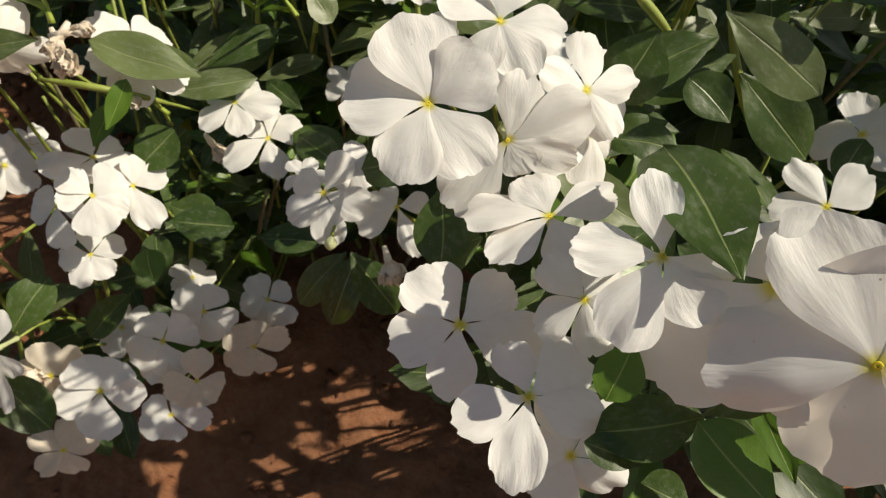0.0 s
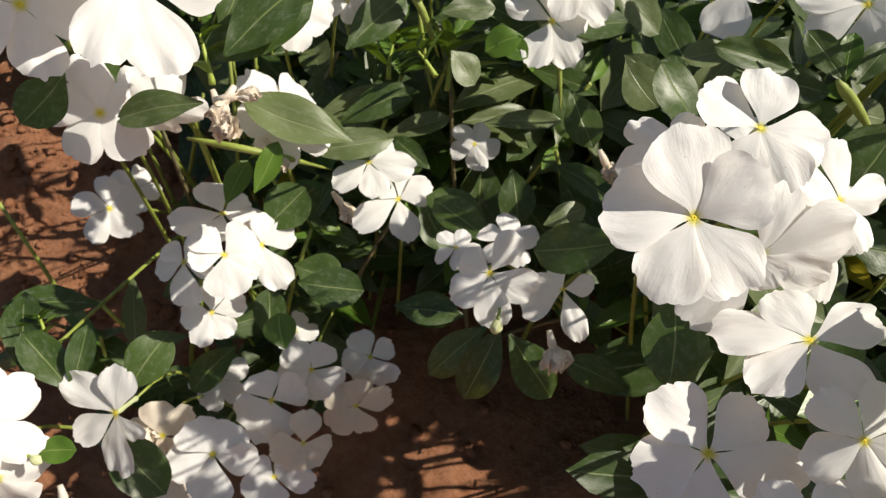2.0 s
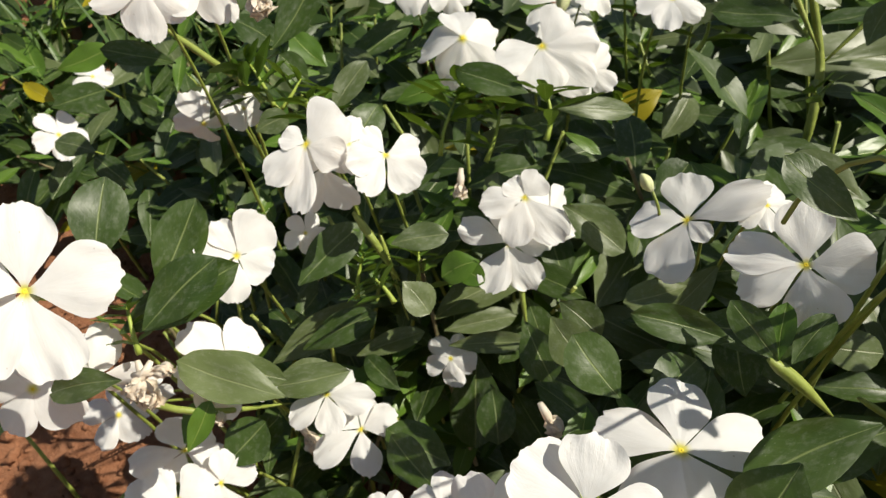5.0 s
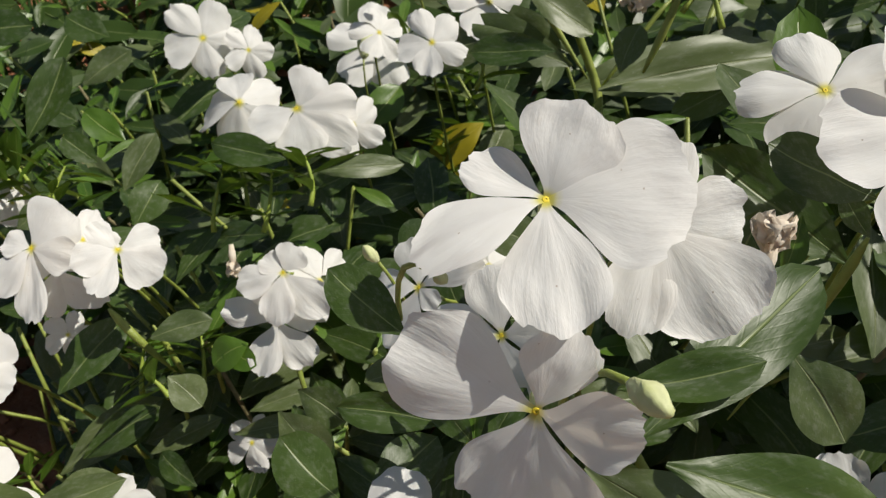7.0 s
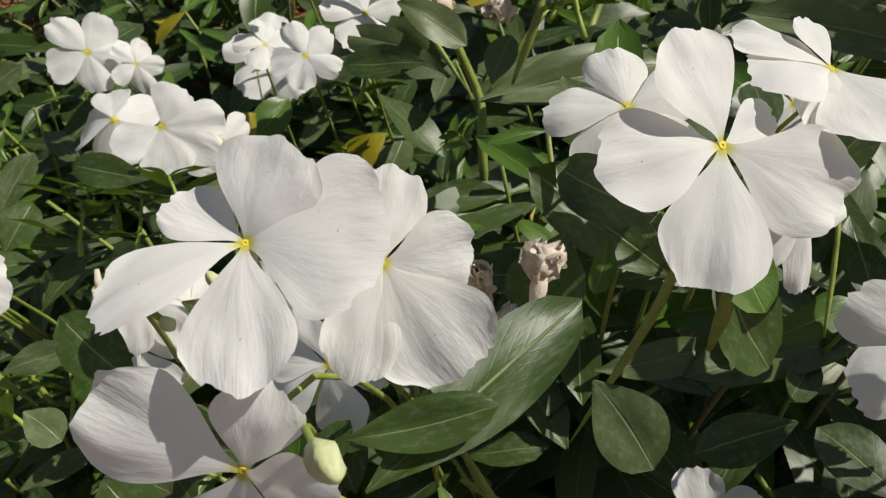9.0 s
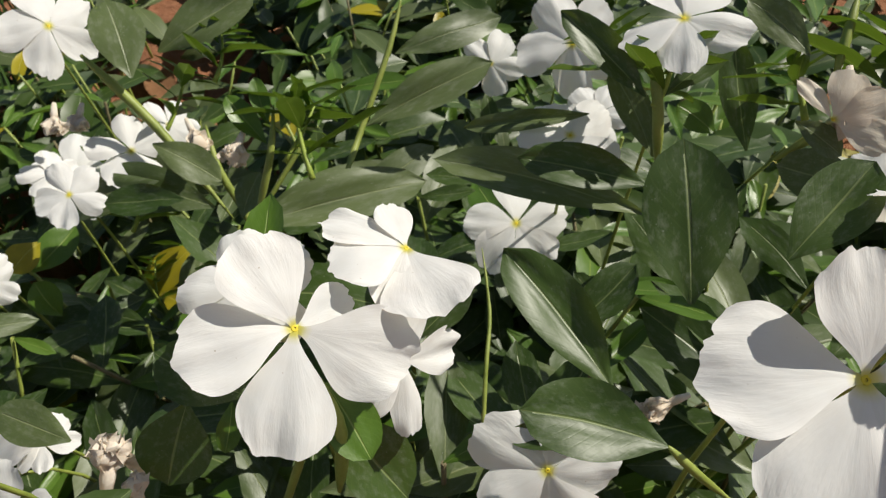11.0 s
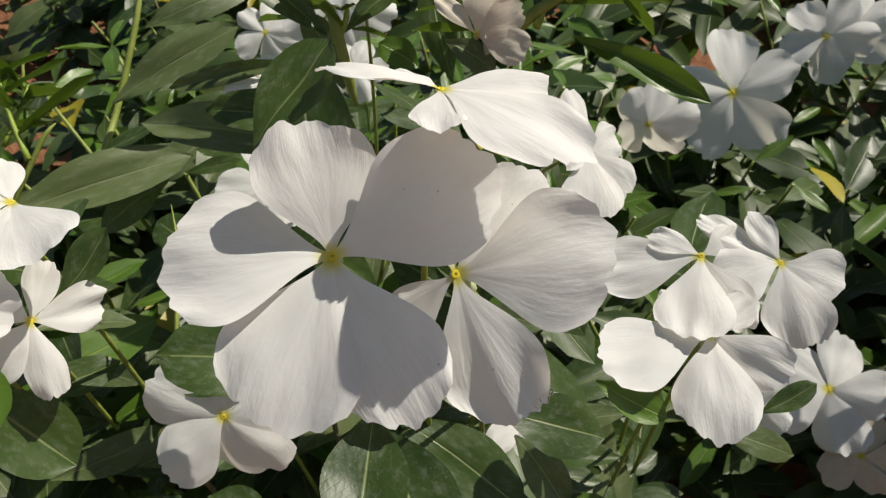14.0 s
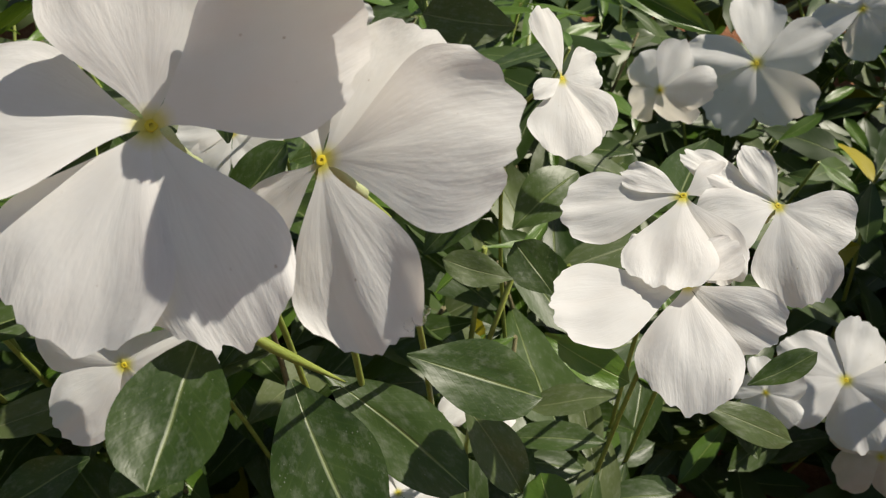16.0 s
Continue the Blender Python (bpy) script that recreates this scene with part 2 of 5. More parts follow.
def petal_mesh(seed, mat, rows=19, cols=19, flat=None):
    """A petal one unit long: a narrow claw that widens like a wedge into a broad, lopsided, crinkled blade."""
    r = random.Random(seed)
    skew, wide, bend = r.uniform(0.03, 0.11), r.uniform(0.4, 0.475), r.uniform(-0.38, -0.02)
    cup, ruf, ph = r.uniform(-0.42, 0.16), r.uniform(0.008, 0.03), r.uniform(0, 6)
    roll, crease, notch = r.uniform(0.0, 0.3), r.uniform(-0.06, 0.07), r.uniform(-0.03, 0.05)
    point, at, curl = r.uniform(0.0, 0.09), r.uniform(-0.1, 0.55), r.uniform(-0.12, 0.16)
    fold, along = r.uniform(0.0, 0.035), r.uniform(-0.4, 0.4)
    if flat is not None:
        bend, cup, roll, curl = flat, cup * 0.3, roll * 0.5, curl * 0.8
        crease, point, skew, fold = crease * 0.4, point * 0.6, skew * 0.35, fold * 0.5
    wave = 0.075 if flat is None else 0.1
    out = []
    for i in range(rows):
        s = (i / (rows - 1)) ** 0.9
        row = []
        for j in range(cols):
            v = 2 * j / (cols - 1) - 1
            k = min(s / 0.84, 1.0)
            w = 0.032 + wide * math.sin(k * math.pi / 2) ** (1.3 if flat is None else 1.65) * (1 - 0.07 * max(0.0, (s - 0.8) / 0.2) ** 2)
            w *= 1 + 0.02 * math.sin(11 * s + ph * 3) * s
            end = 1.0 - 0.2 * abs(v) ** 3.0 + skew * v * 0.7 - notch * math.exp(-(v / 0.3) ** 2)
            end += 0.012 * math.sin(7 * v + ph) + point * math.exp(-((v - at) / 0.1) ** 2)
            end += 0.045 * noise.noise((v * 4.5, seed * 3.1, 0.0)) + 0.026 * noise.noise((v * 12, seed * 3.1, 7.0))
            x = s * end
            y = v * w + skew * 0.5 * s * s
            z = bend * x * x + cup * (v * w) ** 2 * 1.6 + ruf * s * s * math.sin(6.0 * v + ph) + 0.015 * s * math.sin(5 * s + ph)
            z += crease * s * (1 - v * v) - roll * s * max(0.0, v - 0.45) ** 2 + curl * max(0.0, s - 0.72) ** 1.6
            z += wave * s ** 1.5 * noise.noise((x * 2.2, y * 3.0, seed * 5.3))
            z += 0.016 * s * s * noise.noise((x * 3.0, v * 8.0, seed * 2.7 + 20)) - fold * s * math.exp(-((v - along) / 0.26) ** 2)
            row.append((x, y, z))
        out.append(row)
    if flat is not None:
        # brought to a length and a breadth of one
        k = cols // 4
        long = sum(q[0] for q in out[-1][k:-k]) / len(out[-1][k:-k])
        broad = max(r[-1][1] - r[0][1] for r in out)
        out = [[(x / long, y / broad, z) for x, y, z in r] for r in out]
    return mesh_grid("petal", out, mat)


def leaf_mesh(seed, mat, rows=13, cols=7):
    """A leaf one unit long and one unit wide: obovate, folded along the midrib, with a small point."""
    r = random.Random(seed)
    fold, bend, sway, wav = r.uniform(0.06, 0.3), r.uniform(-0.32, 0.05), r.uniform(-0.08, 0.08), r.uniform(0, 6)
    out = []
    for i in range(rows):
        s = i / (rows - 1)
        k = math.sin(math.pi * s ** 1.22) if 0 < s < 1 else 0.0
        w = 0.5 * max(k, 0.0) ** (0.78 if s < 0.567 else 0.47)
        w = max(w, 0.022 * (1 - s) + 0.004)
        x = s if s < 1 else 1.015
        row = []
        for j in range(cols):
            v = 2 * j / (cols - 1) - 1
            y = v * w + sway * math.sin(math.pi * s)
            z = bend * s * s + fold * 0.5 * abs(v * w) + 0.016 * math.sin(9 * s + wav + 2 * v) * abs(v)
            z += 0.05 * noise.noise((s * 2.3, v * 1.4, seed * 1.7)) * math.sin(math.pi * s)
            row.append((x, y, z))
        out.append(row)
    return mesh_grid("leaf", out, mat)


def tube_mesh(name, pts, radii, mat, sides=7):
    """A round stem through points, capped."""
    bm = bmesh.new()
    rings = []
    for k, p in enumerate(pts):
        p = Vector(p)
        a = Vector(pts[min(k + 1, len(pts) - 1)]) - Vector(pts[max(k - 1, 0)])
        a.normalize()
        s = a.orthogonal().normalized() if k == 0 else (s - a * s.dot(a)).normalized()
        t = a.cross(s)
        rings.append([bm.verts.new(p + (s * math.cos(q) + t * math.sin(q)) * radii[k])
                      for q in (2 * math.pi * i / sides for i in range(sides))])
    for a, b in zip(rings, rings[1:]):
        for i in range(sides):
            f = bm.faces.new((a[i], a[(i + 1) % sides], b[(i + 1) % sides], b[i]))
            f.smooth = True
    bm.faces.new(rings[0][::-1])
    bm.faces.new(rings[-1])
    me = bpy.data.meshes.new(name)
    bm.to_mesh(me)
    bm.free()
    me.materials.append(mat)
    return me


PETALS = [petal_mesh(i, PETAL) for i in range(14)]
PETALS_OLD = [petal_mesh(40 + i, PETAL_OLD) for i in range(6)]
# flatter petals for the flowers whose petals are laid one by one, each with its droop
BENDS = [-0.3, -0.12, -0.22, -0.05, -0.26, -0.1, -0.18, -0.02, -0.24, -0.15, -0.34, -0.08]
FLAT = [(petal_mesh(100 + i, PETAL, 23, 23, b), b) for i, b in enumerate(BENDS)]
FLAT_OLD = [(petal_mesh(130 + i, PETAL_OLD, 19, 19, b), b) for i, b in enumerate(BENDS[:5])]
LEAVES = {"green": [leaf_mesh(i, LEAF) for i in range(8)], "young": [leaf_mesh(20 + i, LEAF_YOUNG) for i in range(5)],
          "dusty": [leaf_mesh(30 + i, LEAF_DUST_SHEEN) for i in range(6)], "yellow": [leaf_mesh(50 + i, LEAF_YELLOW) for i in range(2)],
          "dry": [leaf_mesh(60 + i, LEAF_DRY, 9, 5) for i in range(3)]}
SMALL = {"green": [leaf_mesh(70 + i, LEAF, 7, 5) for i in range(8)], "young": [leaf_mesh(80 + i, LEAF_YOUNG, 7, 5) for i in range(5)],
         "dusty": [leaf_mesh(90 + i, LEAF_DUST_SHEEN, 7, 5) for i in range(5)], "yellow": [leaf_mesh(99, LEAF_YELLOW, 7, 5)]}


def lathe(name, profile, mats, sides=12):
    """A turned shape round z from (radius, height, material slot) stations."""
    bm = bmesh.new()
    rings = [[bm.verts.new((r * math.cos(2 * math.pi * i / sides), r * math.sin(2 * math.pi * i / sides), z)) for i in range(sides)]
             for r, z, _ in profile]
    for k, (a, b) in enumerate(zip(rings, rings[1:])):
        for i in range(sides):
            f = bm.faces.new((a[i], a[(i + 1) % sides], b[(i + 1) % sides], b[i]))
            f.smooth, f.material_index = True, profile[k][2]
    bm.faces.new(rings[0][::-1])
    last = bm.faces.new(rings[-1])
    last.material_index = profile[-1][2]
    bmesh.ops.recalc_face_normals(bm, faces=bm.faces)
    me = bpy.data.meshes.new(name)
    bm.to_mesh(me)
    bm.free()
    for m in mats:
        me.materials.append(m)
    return me


TUBE_MESH = lathe("flower", [(0.04, -0.72, 0), (0.06, -0.67, 0), (0.045, -0.58, 0), (0.042, -0.34, 0), (0.06, -0.14, 0), (0.048, -0.05, 0), (0.05, -0.006, 0)], [TUBE], 10)
EYE_MESH = lathe("eye", [(0.036, 0.002, 0), (0.033, 0.0085, 0), (0.03, 0.0095, 0), (0.0125, 0.0095, 0), (0.0105, 0.009, 1), (0.0095, 0.003, 1), (0.004, -0.02, 1)], [EYE, THROAT], 10)

rng = random.Random(11)
GROUP = "periwinkles in the bed"
PLANTS = []
BLOOMS = []
STALKS = []
SHOWN = []


def plant(x, y, label):
    ob = tagged(new("periwinkle_plant"), label, "flowering plant", GROUP)
    ob.matrix_basis = Matrix.Translation((x, y, bed(x, y)))
    PLANTS.append(ob)
    return ob


def part(name, me, m, parent, label=""):
    """One mesh as a part of a thing, or as a piece of a part; m in the world, or in the part's own space."""
    ob = new(name, me)
    ob.parent = parent
    ob.matrix_basis = Matrix.Translation(-parent.matrix_basis.translation) @ m if parent in PLANTS else m
    return tagged(ob, label)


def nearest(p):
    return min(PLANTS, key=lambda o: (o.matrix_basis.translation.xy - Vector(p).xy).length)


def axes(p, x, z):
    z, x = Vector(z).normalized(), Vector(x)
    x = (x - z * x.dot(z)).normalized()
    m = Matrix((x, z.cross(x), z)).transposed().to_4x4()
    m.translation = p
    return m


def bezier(a, b, c, d, n):
    a, b, c, d = (Vector(q) for q in (a, b, c, d))
    return [a * (1 - t) ** 3 + b * 3 * t * (1 - t) ** 2 + c * 3 * t * t * (1 - t) + d * t ** 3 for t in (i / n for i in range(n + 1))]


def bare(x, y):
    """The strips of open soil."""
    return (-0.075 < x < 0.085 and y < 0.3 or x < -0.19 and y < 0.385 or x < -0.14 and y < 0.2 or y < 0.15
            or -0.08 < x < 0.08 and 0.66 < y < 0.75)


GAPS = [(-0.041, 0.252), (-0.014, 0.233), (0.001, 0.224), (-0.019, 0.212), (0.028, 0.263), (0.061, 0.239), (0.034, 0.219), (0.012, 0.2),
        (-0.27, 0.3), (-0.25, 0.27), (-0.285, 0.34), (-0.24, 0.3), (-0.23, 0.25), (-0.26, 0.25)]


def sunlit_gap(a, b):
    """Whether a leaf from a to b would close one of the gaps through which the sun reaches the soil."""
    for x, y in GAPS:
        g = Vector((x, y, bed(x, y)))
        for k in (0.0, 0.35, 0.7, 1.0):
            d = a.lerp(b, k) - g
            h = d.dot(_sd)
            if h > 0 and (d - _sd * h).length < (0.004 + 0.008 * math.sin(2.6 * k + 0.3) if x > -0.1 else 0.02):
                return True
    return False


def bloom(p, facing, across, radius, angles, kind="white", stalk=True):
    """A five-petalled flower at p; angles turn its petals from the direction across."""
    own = nearest(p)
    m = axes(p, across, facing)
    size = radius / 1.04
    tube = part("flower", TUBE_MESH, m @ Matrix.Diagonal((size, size, size, 1)), own,
                "creamy ageing five-petalled flower" if kind == "cream" else "white five-petalled flower with a yellow eye")
    eye = part("eye", EYE_MESH, Matrix.Identity(4), tube, "yellow eye with a dark throat")
    pool = PETALS_OLD if kind == "cream" else PETALS
    for i, a in enumerate(angles):
        a, long, broad, *raised = a if isinstance(a, tuple) else (a, rng.uniform(0.96, 1.06), rng.uniform(0.8, 1.0))
        lift = radians(rng.uniform(-30, -12) if kind == "droop" else rng.uniform(-4, 11))
        me = rng.choice(pool)
        if raised:
            me, bend = rng.choice(FLAT_OLD if kind == "cream" else FLAT)
            lift = radians(raised[0]) + math.atan(-bend)
            long *= math.cos(math.atan(bend))
        local = (pose(0, 0, 0.003 * (i % 3), 0, 0, a + rng.uniform(-2, 2)) @ pose(0.022, 0, 0)
                 @ Euler((radians(rng.uniform(2, 17)), -lift, 0)).to_matrix().to_4x4())
        part("petal", me, local @ Matrix.Diagonal((long, broad, long, 1)), tube)
    BLOOMS.append((Vector(p), Vector(facing).normalized(), radius))
    if stalk:
        end = m @ Vector((0, 0, -size * 0.7))
        root = own.matrix_basis.translation
        foot = Vector((end.x + (root.x - end.x) * 0.25 + rng.uniform(-0.01, 0.01), end.y + 0.045 + abs(root.y - end.y) * 0.2, 0))
        if bare(foot.x, foot.y) and foot.x > -0.04:
            foot.x, foot.y = 0.095 + rng.uniform(-0.02, 0.03), foot.y + 0.05
        elif bare(foot.x, foot.y):
            foot.x, foot.y = max(foot.x, -0.21 + rng.uniform(0, 0.04)), 0.39 + rng.uniform(0, 0.03)
        foot.z = bed(foot.x, foot.y) - 0.004
        low = end - Vector(facing).normalized() * 0.02 + Vector((rng.uniform(-0.006, 0.006), 0.016, -0.006))
        pts = bezier(end, low, low * 0.6 + foot * 0.4, foot, 9)
        part("stem", tube_mesh("stem", pts, [0.00045 + 0.0006 * i / 9 for i in range(10)], STEM), Matrix.Identity(4), own)
        STALKS.append((pts, own, size))


def leaf(base, tip, normal, width, kind="green"):
    """A single leaf from its stalk end to its tip."""
    base, tip = Vector(base), Vector(tip)
    d = tip - base
    n = Vector(normal)
    if abs(n.normalized().dot(d.normalized())) > 0.95:
        n = Vector((0, -0.5, 0.85))
    m = axes(base, d, n - d * (n.dot(d) / d.dot(d)))
    SHOWN.append(((base + tip) / 2, m.to_3x3() @ Vector((0, 0, 1)), d.length * 0.42))
    return part("leaf", rng.choice(LEAVES[kind]), m @ Matrix.Diagonal((d.length, width, d.length, 1)), nearest(base),
                {"yellow": "yellowing leaf", "young": "fresh light green leaf", "dry": "dry brown leaf"}.get(kind, ""))


def sprig(pts, radius=0.0018, mat=None):
    """A stem through a few points."""
    fine = []
    for a, b, c, d in zip([pts[0]] + pts[:-2], pts[:-1], pts[1:], pts[2:] + [pts[-1]]):
        a, b, c, d = (Vector(q) for q in (a, b, c, d))
        for k in range(4):
            t = k / 4
            fine.append(0.5 * (2 * b + (c - a) * t + (2 * a - 5 * b + 4 * c - d) * t * t + (3 * b - a - 3 * c + d) * t ** 3))
    fine.append(Vector(pts[-1]))
    n = len(fine)
    return part("stem", tube_mesh("stem", fine, [radius * (0.82 - 0.24 * i / n) * min(1.0, 0.3 + i / 3, 0.2 + (n - 1 - i) / 4) for i in range(n)], mat or STEM, 8), Matrix.Identity(4), nearest(pts[0]))


def shoot(base, tip, size=0.017):
    """A young shoot: a thin stem with whorls of narrow fresh leaves that crowd at its tip."""
    base, tip = Vector(base), Vector(tip)
    own = nearest(base)
    mid = (base + tip) / 2 + Vector((rng.uniform(-0.003, 0.003), rng.uniform(-0.003, 0.003), 0))
    pts = bezier(base, base.lerp(mid, 0.6), mid, tip, 6)
    part("stem", tube_mesh("stem", pts, [0.0011 - 0.0001 * i for i in range(7)], STEM_FRESH, 6), Matrix.Identity(4), own)
    up = (tip - base).normalized()
    turn = rng.uniform(0, 180)
    for i, k in enumerate((0.35, 0.6, 0.78, 0.9, 0.97, 1.0)):
        p = base.lerp(tip, k) if k > 0.5 else pts[2]
        turn += 90 + rng.uniform(-20, 20)
        for side in (0, 180):
            a = radians(turn + side)
            flat = up.orthogonal().normalized()
            out = flat * math.cos(a) + up.cross(flat) * math.sin(a)
            d = (out + up * rng.uniform(0.3, 0.8) * (1 + i * 0.35)).normalized()
            ln = size * rng.uniform(0.85, 1.35) * (1.25 - i * 0.13)
            part("leaf", rng.choice(SMALL["young"]), axes(p, d, up - out * 0.3) @ Matrix.Diagonal((ln, ln * rng.uniform(0.25, 0.36), ln, 1)), own, "slender fresh green leaf")


def bud(base, tip, width):
    """A furled bud: a pale, slightly twisted spindle."""
    base, tip = Vector(base), Vector(tip)
    d = tip - base
    r = width / 2
    prof = [(0.25, 0.0), (0.6, 0.12), (0.95, 0.35), (1.0, 0.55), (0.8, 0.75), (0.45, 0.92), (0.1, 1.0)]
    bm = bmesh.new()
    rings = []
    for k, z in prof:
        rings.append([bm.verts.new((r * k * (1 + 0.13 * math.cos(5 * q)) * math.cos(q + 1.1 * z), r * k * (1 + 0.13 * math.cos(5 * q)) * math.sin(q + 1.1 * z), z * d.length))
                      for q in (2 * math.pi * i / 15 for i in range(15))])
    for a, b in zip(rings, rings[1:]):
        for i in range(15):
            f = bm.faces.new((a[i], a[(i + 1) % 15], b[(i + 1) % 15], b[i]))
            f.smooth = True
    bm.faces.new(rings[-1])
    bm.faces.new(rings[0][::-1])
    me = bpy.data.meshes.new("bud")
    bm.to_mesh(me)
    bm.free()
    me.materials.append(BUD)
    own = nearest(base)
    part("bud", me, axes(base, d.orthogonal(), d), own, "pale green furled flower bud")
    foot = base - d.normalized() * 0.012 + Vector((0, 0.006, -0.03))
    part("stem", tube_mesh("stem", bezier(base, base - d.normalized() * 0.006, foot + Vector((0, 0, 0.01)), foot, 5), [0.0005] * 6, STEM, 6), Matrix.Identity(4), own)


def withered(base, tip, width):
    """A spent flower: crumpled, shrunken petals that hang together."""
    base, tip = Vector(base), Vector(tip)
    d = tip - base
    own = nearest(base)
    hub = part("withered_flower", tube_mesh("withered_flower", [(0, 0, -0.004), (0, 0, 0), (0, 0, 0.004)], [0.0008, 0.0014, 0.001], WITHERED, 6),
               axes(base, d.orthogonal(), d), own, "withered papery flower, tan and cream")
    for i in range(5):
        r = random.Random(rng.random())
        rows = []
        for a in range(11):
            s = a / 10
            row = []
            for b in range(9):
                v = 2 * b / 8 - 1
                w = width * 0.27 * (0.12 + math.sin(math.pi * min(s * 1.1, 1.0) * 0.62) ** 1.5)
                q = Vector((s * 3.2 + i * 4, v * 2.2, i * 1.7 + width * 900))
                row.append((width * (0.05 + 0.34 * s * s - 0.3 * s ** 5 - 0.16 * v * v * s) + 0.34 * width * s * noise.noise(q) + 0.06 * width * s * math.sin(9 * v + i),
                            v * w + 0.3 * width * s * noise.noise(q + Vector((9, 0, 0))),
                            s * d.length * r.uniform(0.99, 1.01) * (1 - 0.12 * v * v) + 0.3 * width * s * noise.noise(q + Vector((0, 9, 0)))))
            rows.append(row)
        part("petal", mesh_grid("petal", rows, WITHERED), pose(0, 0, 0, 0, 0, 72 * i + r.uniform(-20, 20)), hub)


# ---- the plants of the bed ----
PLANT_WORDS = "bushy white periwinkle with glossy green leaves, in bloom"
plant(-0.13, 0.2, "low white periwinkle crowded with small flowers over red soil")
plant(-0.06, 0.24, PLANT_WORDS)
plant(-0.13, 0.33, PLANT_WORDS)
plant(-0.03, 0.33, PLANT_WORDS)
plant(0.03, 0.2, "tall white periwinkle with a round head of flowers")
plant(0.07, 0.28, PLANT_WORDS)
plant(0.15, 0.32, PLANT_WORDS)
plant(0.22, 0.28, "tall white periwinkle with large open flowers")
plant(0.31, 0.3, PLANT_WORDS)
plant(0.42, 0.34, PLANT_WORDS)
plant(-0.06, 0.45, PLANT_WORDS)
plant(0.08, 0.44, "leafy periwinkle with dusty leaves and a yellowing leaf")
plant(0.2, 0.44, "leafy periwinkle with broad dusty leaves and few flowers")
plant(0.33, 0.48, PLANT_WORDS)
plant(-0.22, 0.48, PLANT_WORDS)
plant(-0.1, 0.62, PLANT_WORDS)
plant(0.1, 0.64, PLANT_WORDS)
plant(0.3, 0.66, PLANT_WORDS)
plant(0.52, 0.55, PLANT_WORDS)
plant(-0.3, 0.7, PLANT_WORDS)

# ---- flowers ----
bloom((-0.104, 0.215, 0.187), (0.31, -0.30, 0.90), (0.91, 0.37, -0.19), 0.0129, ((-174, 0.92, 0.94, 0), (-86, 1.16, 1.30, 0), (-38, 1.03, 0.94, 0), (35, 0.96, 1.29, 3), (138, 1.03, 0.96, 0)))
bloom((-0.111, 0.232, 0.187), (0.31, -0.05, 0.95), (0.88, 0.38, -0.27), 0.0137, ((-162, 1.39, 0.91, 0), (-105, 0.79, 0.72, -4), (-19, 1.14, 0.90, 0), (22, 0.81, 1.00, 0), (119, 0.99, 1.03, 3)))
bloom((-0.095, 0.226, 0.182), (0.38, -0.38, 0.84), (0.89, 0.40, -0.22), 0.0117, ((-119, 0.82, 0.73, -4), (-68, 1.51, 1.10, 0), (23, 1.13, 0.94, 0), (81, 0.99, 0.88, 0), (150, 0.66, 0.75, -6)))
bloom((-0.120, 0.215, 0.177), (-0.10, -0.66, 0.74), (0.99, 0.04, 0.16), 0.0114, ((-157, 1.01, 0.84, 0), (-82, 1.45, 1.20, 0), (-16, 0.98, 0.74, -4), (59, 0.88, 0.75, -4), (149, 0.78, 0.80, 0)))
bloom((-0.109, 0.207, 0.160), (0.38, -0.49, 0.79), (0.90, 0.38, -0.20), 0.0115, ((-173, 0.95, 0.93, 0), (-115, 1.15, 0.83, 0), (-56, 0.98, 0.90, 0), (18, 1.12, 0.87, 0), (89, 0.89, 0.82, 0)))
bloom((-0.183, 0.264, 0.128), (0.38, -0.42, 0.82), (0.88, 0.43, -0.19), 0.0159, (90, 162, -126, -54, 18))
bloom((-0.178, 0.279, 0.127), (0.43, -0.14, 0.89), (0.83, 0.46, -0.33), 0.0118, (63, 132, -151, -84, -9))
bloom((-0.210, 0.284, 0.022), (0.56, -0.14, 0.82), (0.77, 0.45, -0.45), 0.0131, (80, 155, -135, -63, 11))
bloom((-0.126, 0.164, 0.156), (-0.06, -0.76, 0.65), (1.00, -0.02, 0.06), 0.0192, ((-138, 0.95, 0.61, 0), (-84, 1.21, 0.73, 0), (-46, 0.64, 0.53, -8), (87, 0.88, 0.70, 0), (150, 1.10, 0.73, 0)))
bloom((-0.147, 0.143, 0.185), (0.56, -0.01, 0.83), (0.77, 0.39, -0.51), 0.0178, (42, 112, -174, -104, -31))
bloom((-0.144, 0.132, 0.169), (0.57, -0.58, 0.58), (0.82, 0.40, -0.42), 0.0182, (14, 87, 155, -127, -60), "droop")
bloom((-0.098, 0.168, 0.126), (0.30, -0.63, 0.71), (0.95, 0.29, -0.15), 0.0161, ((-167, 1.05, 0.99, 0), (-92, 1.23, 1.19, 0), (-16, 1.01, 0.98, 0), (46, 0.87, 1.18, 0), (124, 0.94, 1.09, 0)))
bloom((-0.118, 0.170, 0.127), (0.28, -0.66, 0.70), (0.96, 0.25, -0.14), 0.0138, (33, 101, 176, -112, -43), "cream")
bloom((-0.086, 0.197, 0.118), (0.26, -0.69, 0.68), (0.96, 0.28, -0.08), 0.0149, ((-153, 1.03, 1.11, 0), (-111, 1.37, 0.81, -5), (-72, 1.16, 1.14, 0), (27, 0.99, 1.33, 0), (117, 0.85, 1.01, 0)))
bloom((-0.075, 0.215, 0.116), (0.23, -0.76, 0.60), (0.96, 0.26, -0.04), 0.0139, ((-154, 1.02, 1.15, 0), (-81, 1.06, 1.07, 0), (-27, 1.04, 1.06, 0), (57, 0.95, 1.02, 0), (131, 1.04, 1.07, 0)))
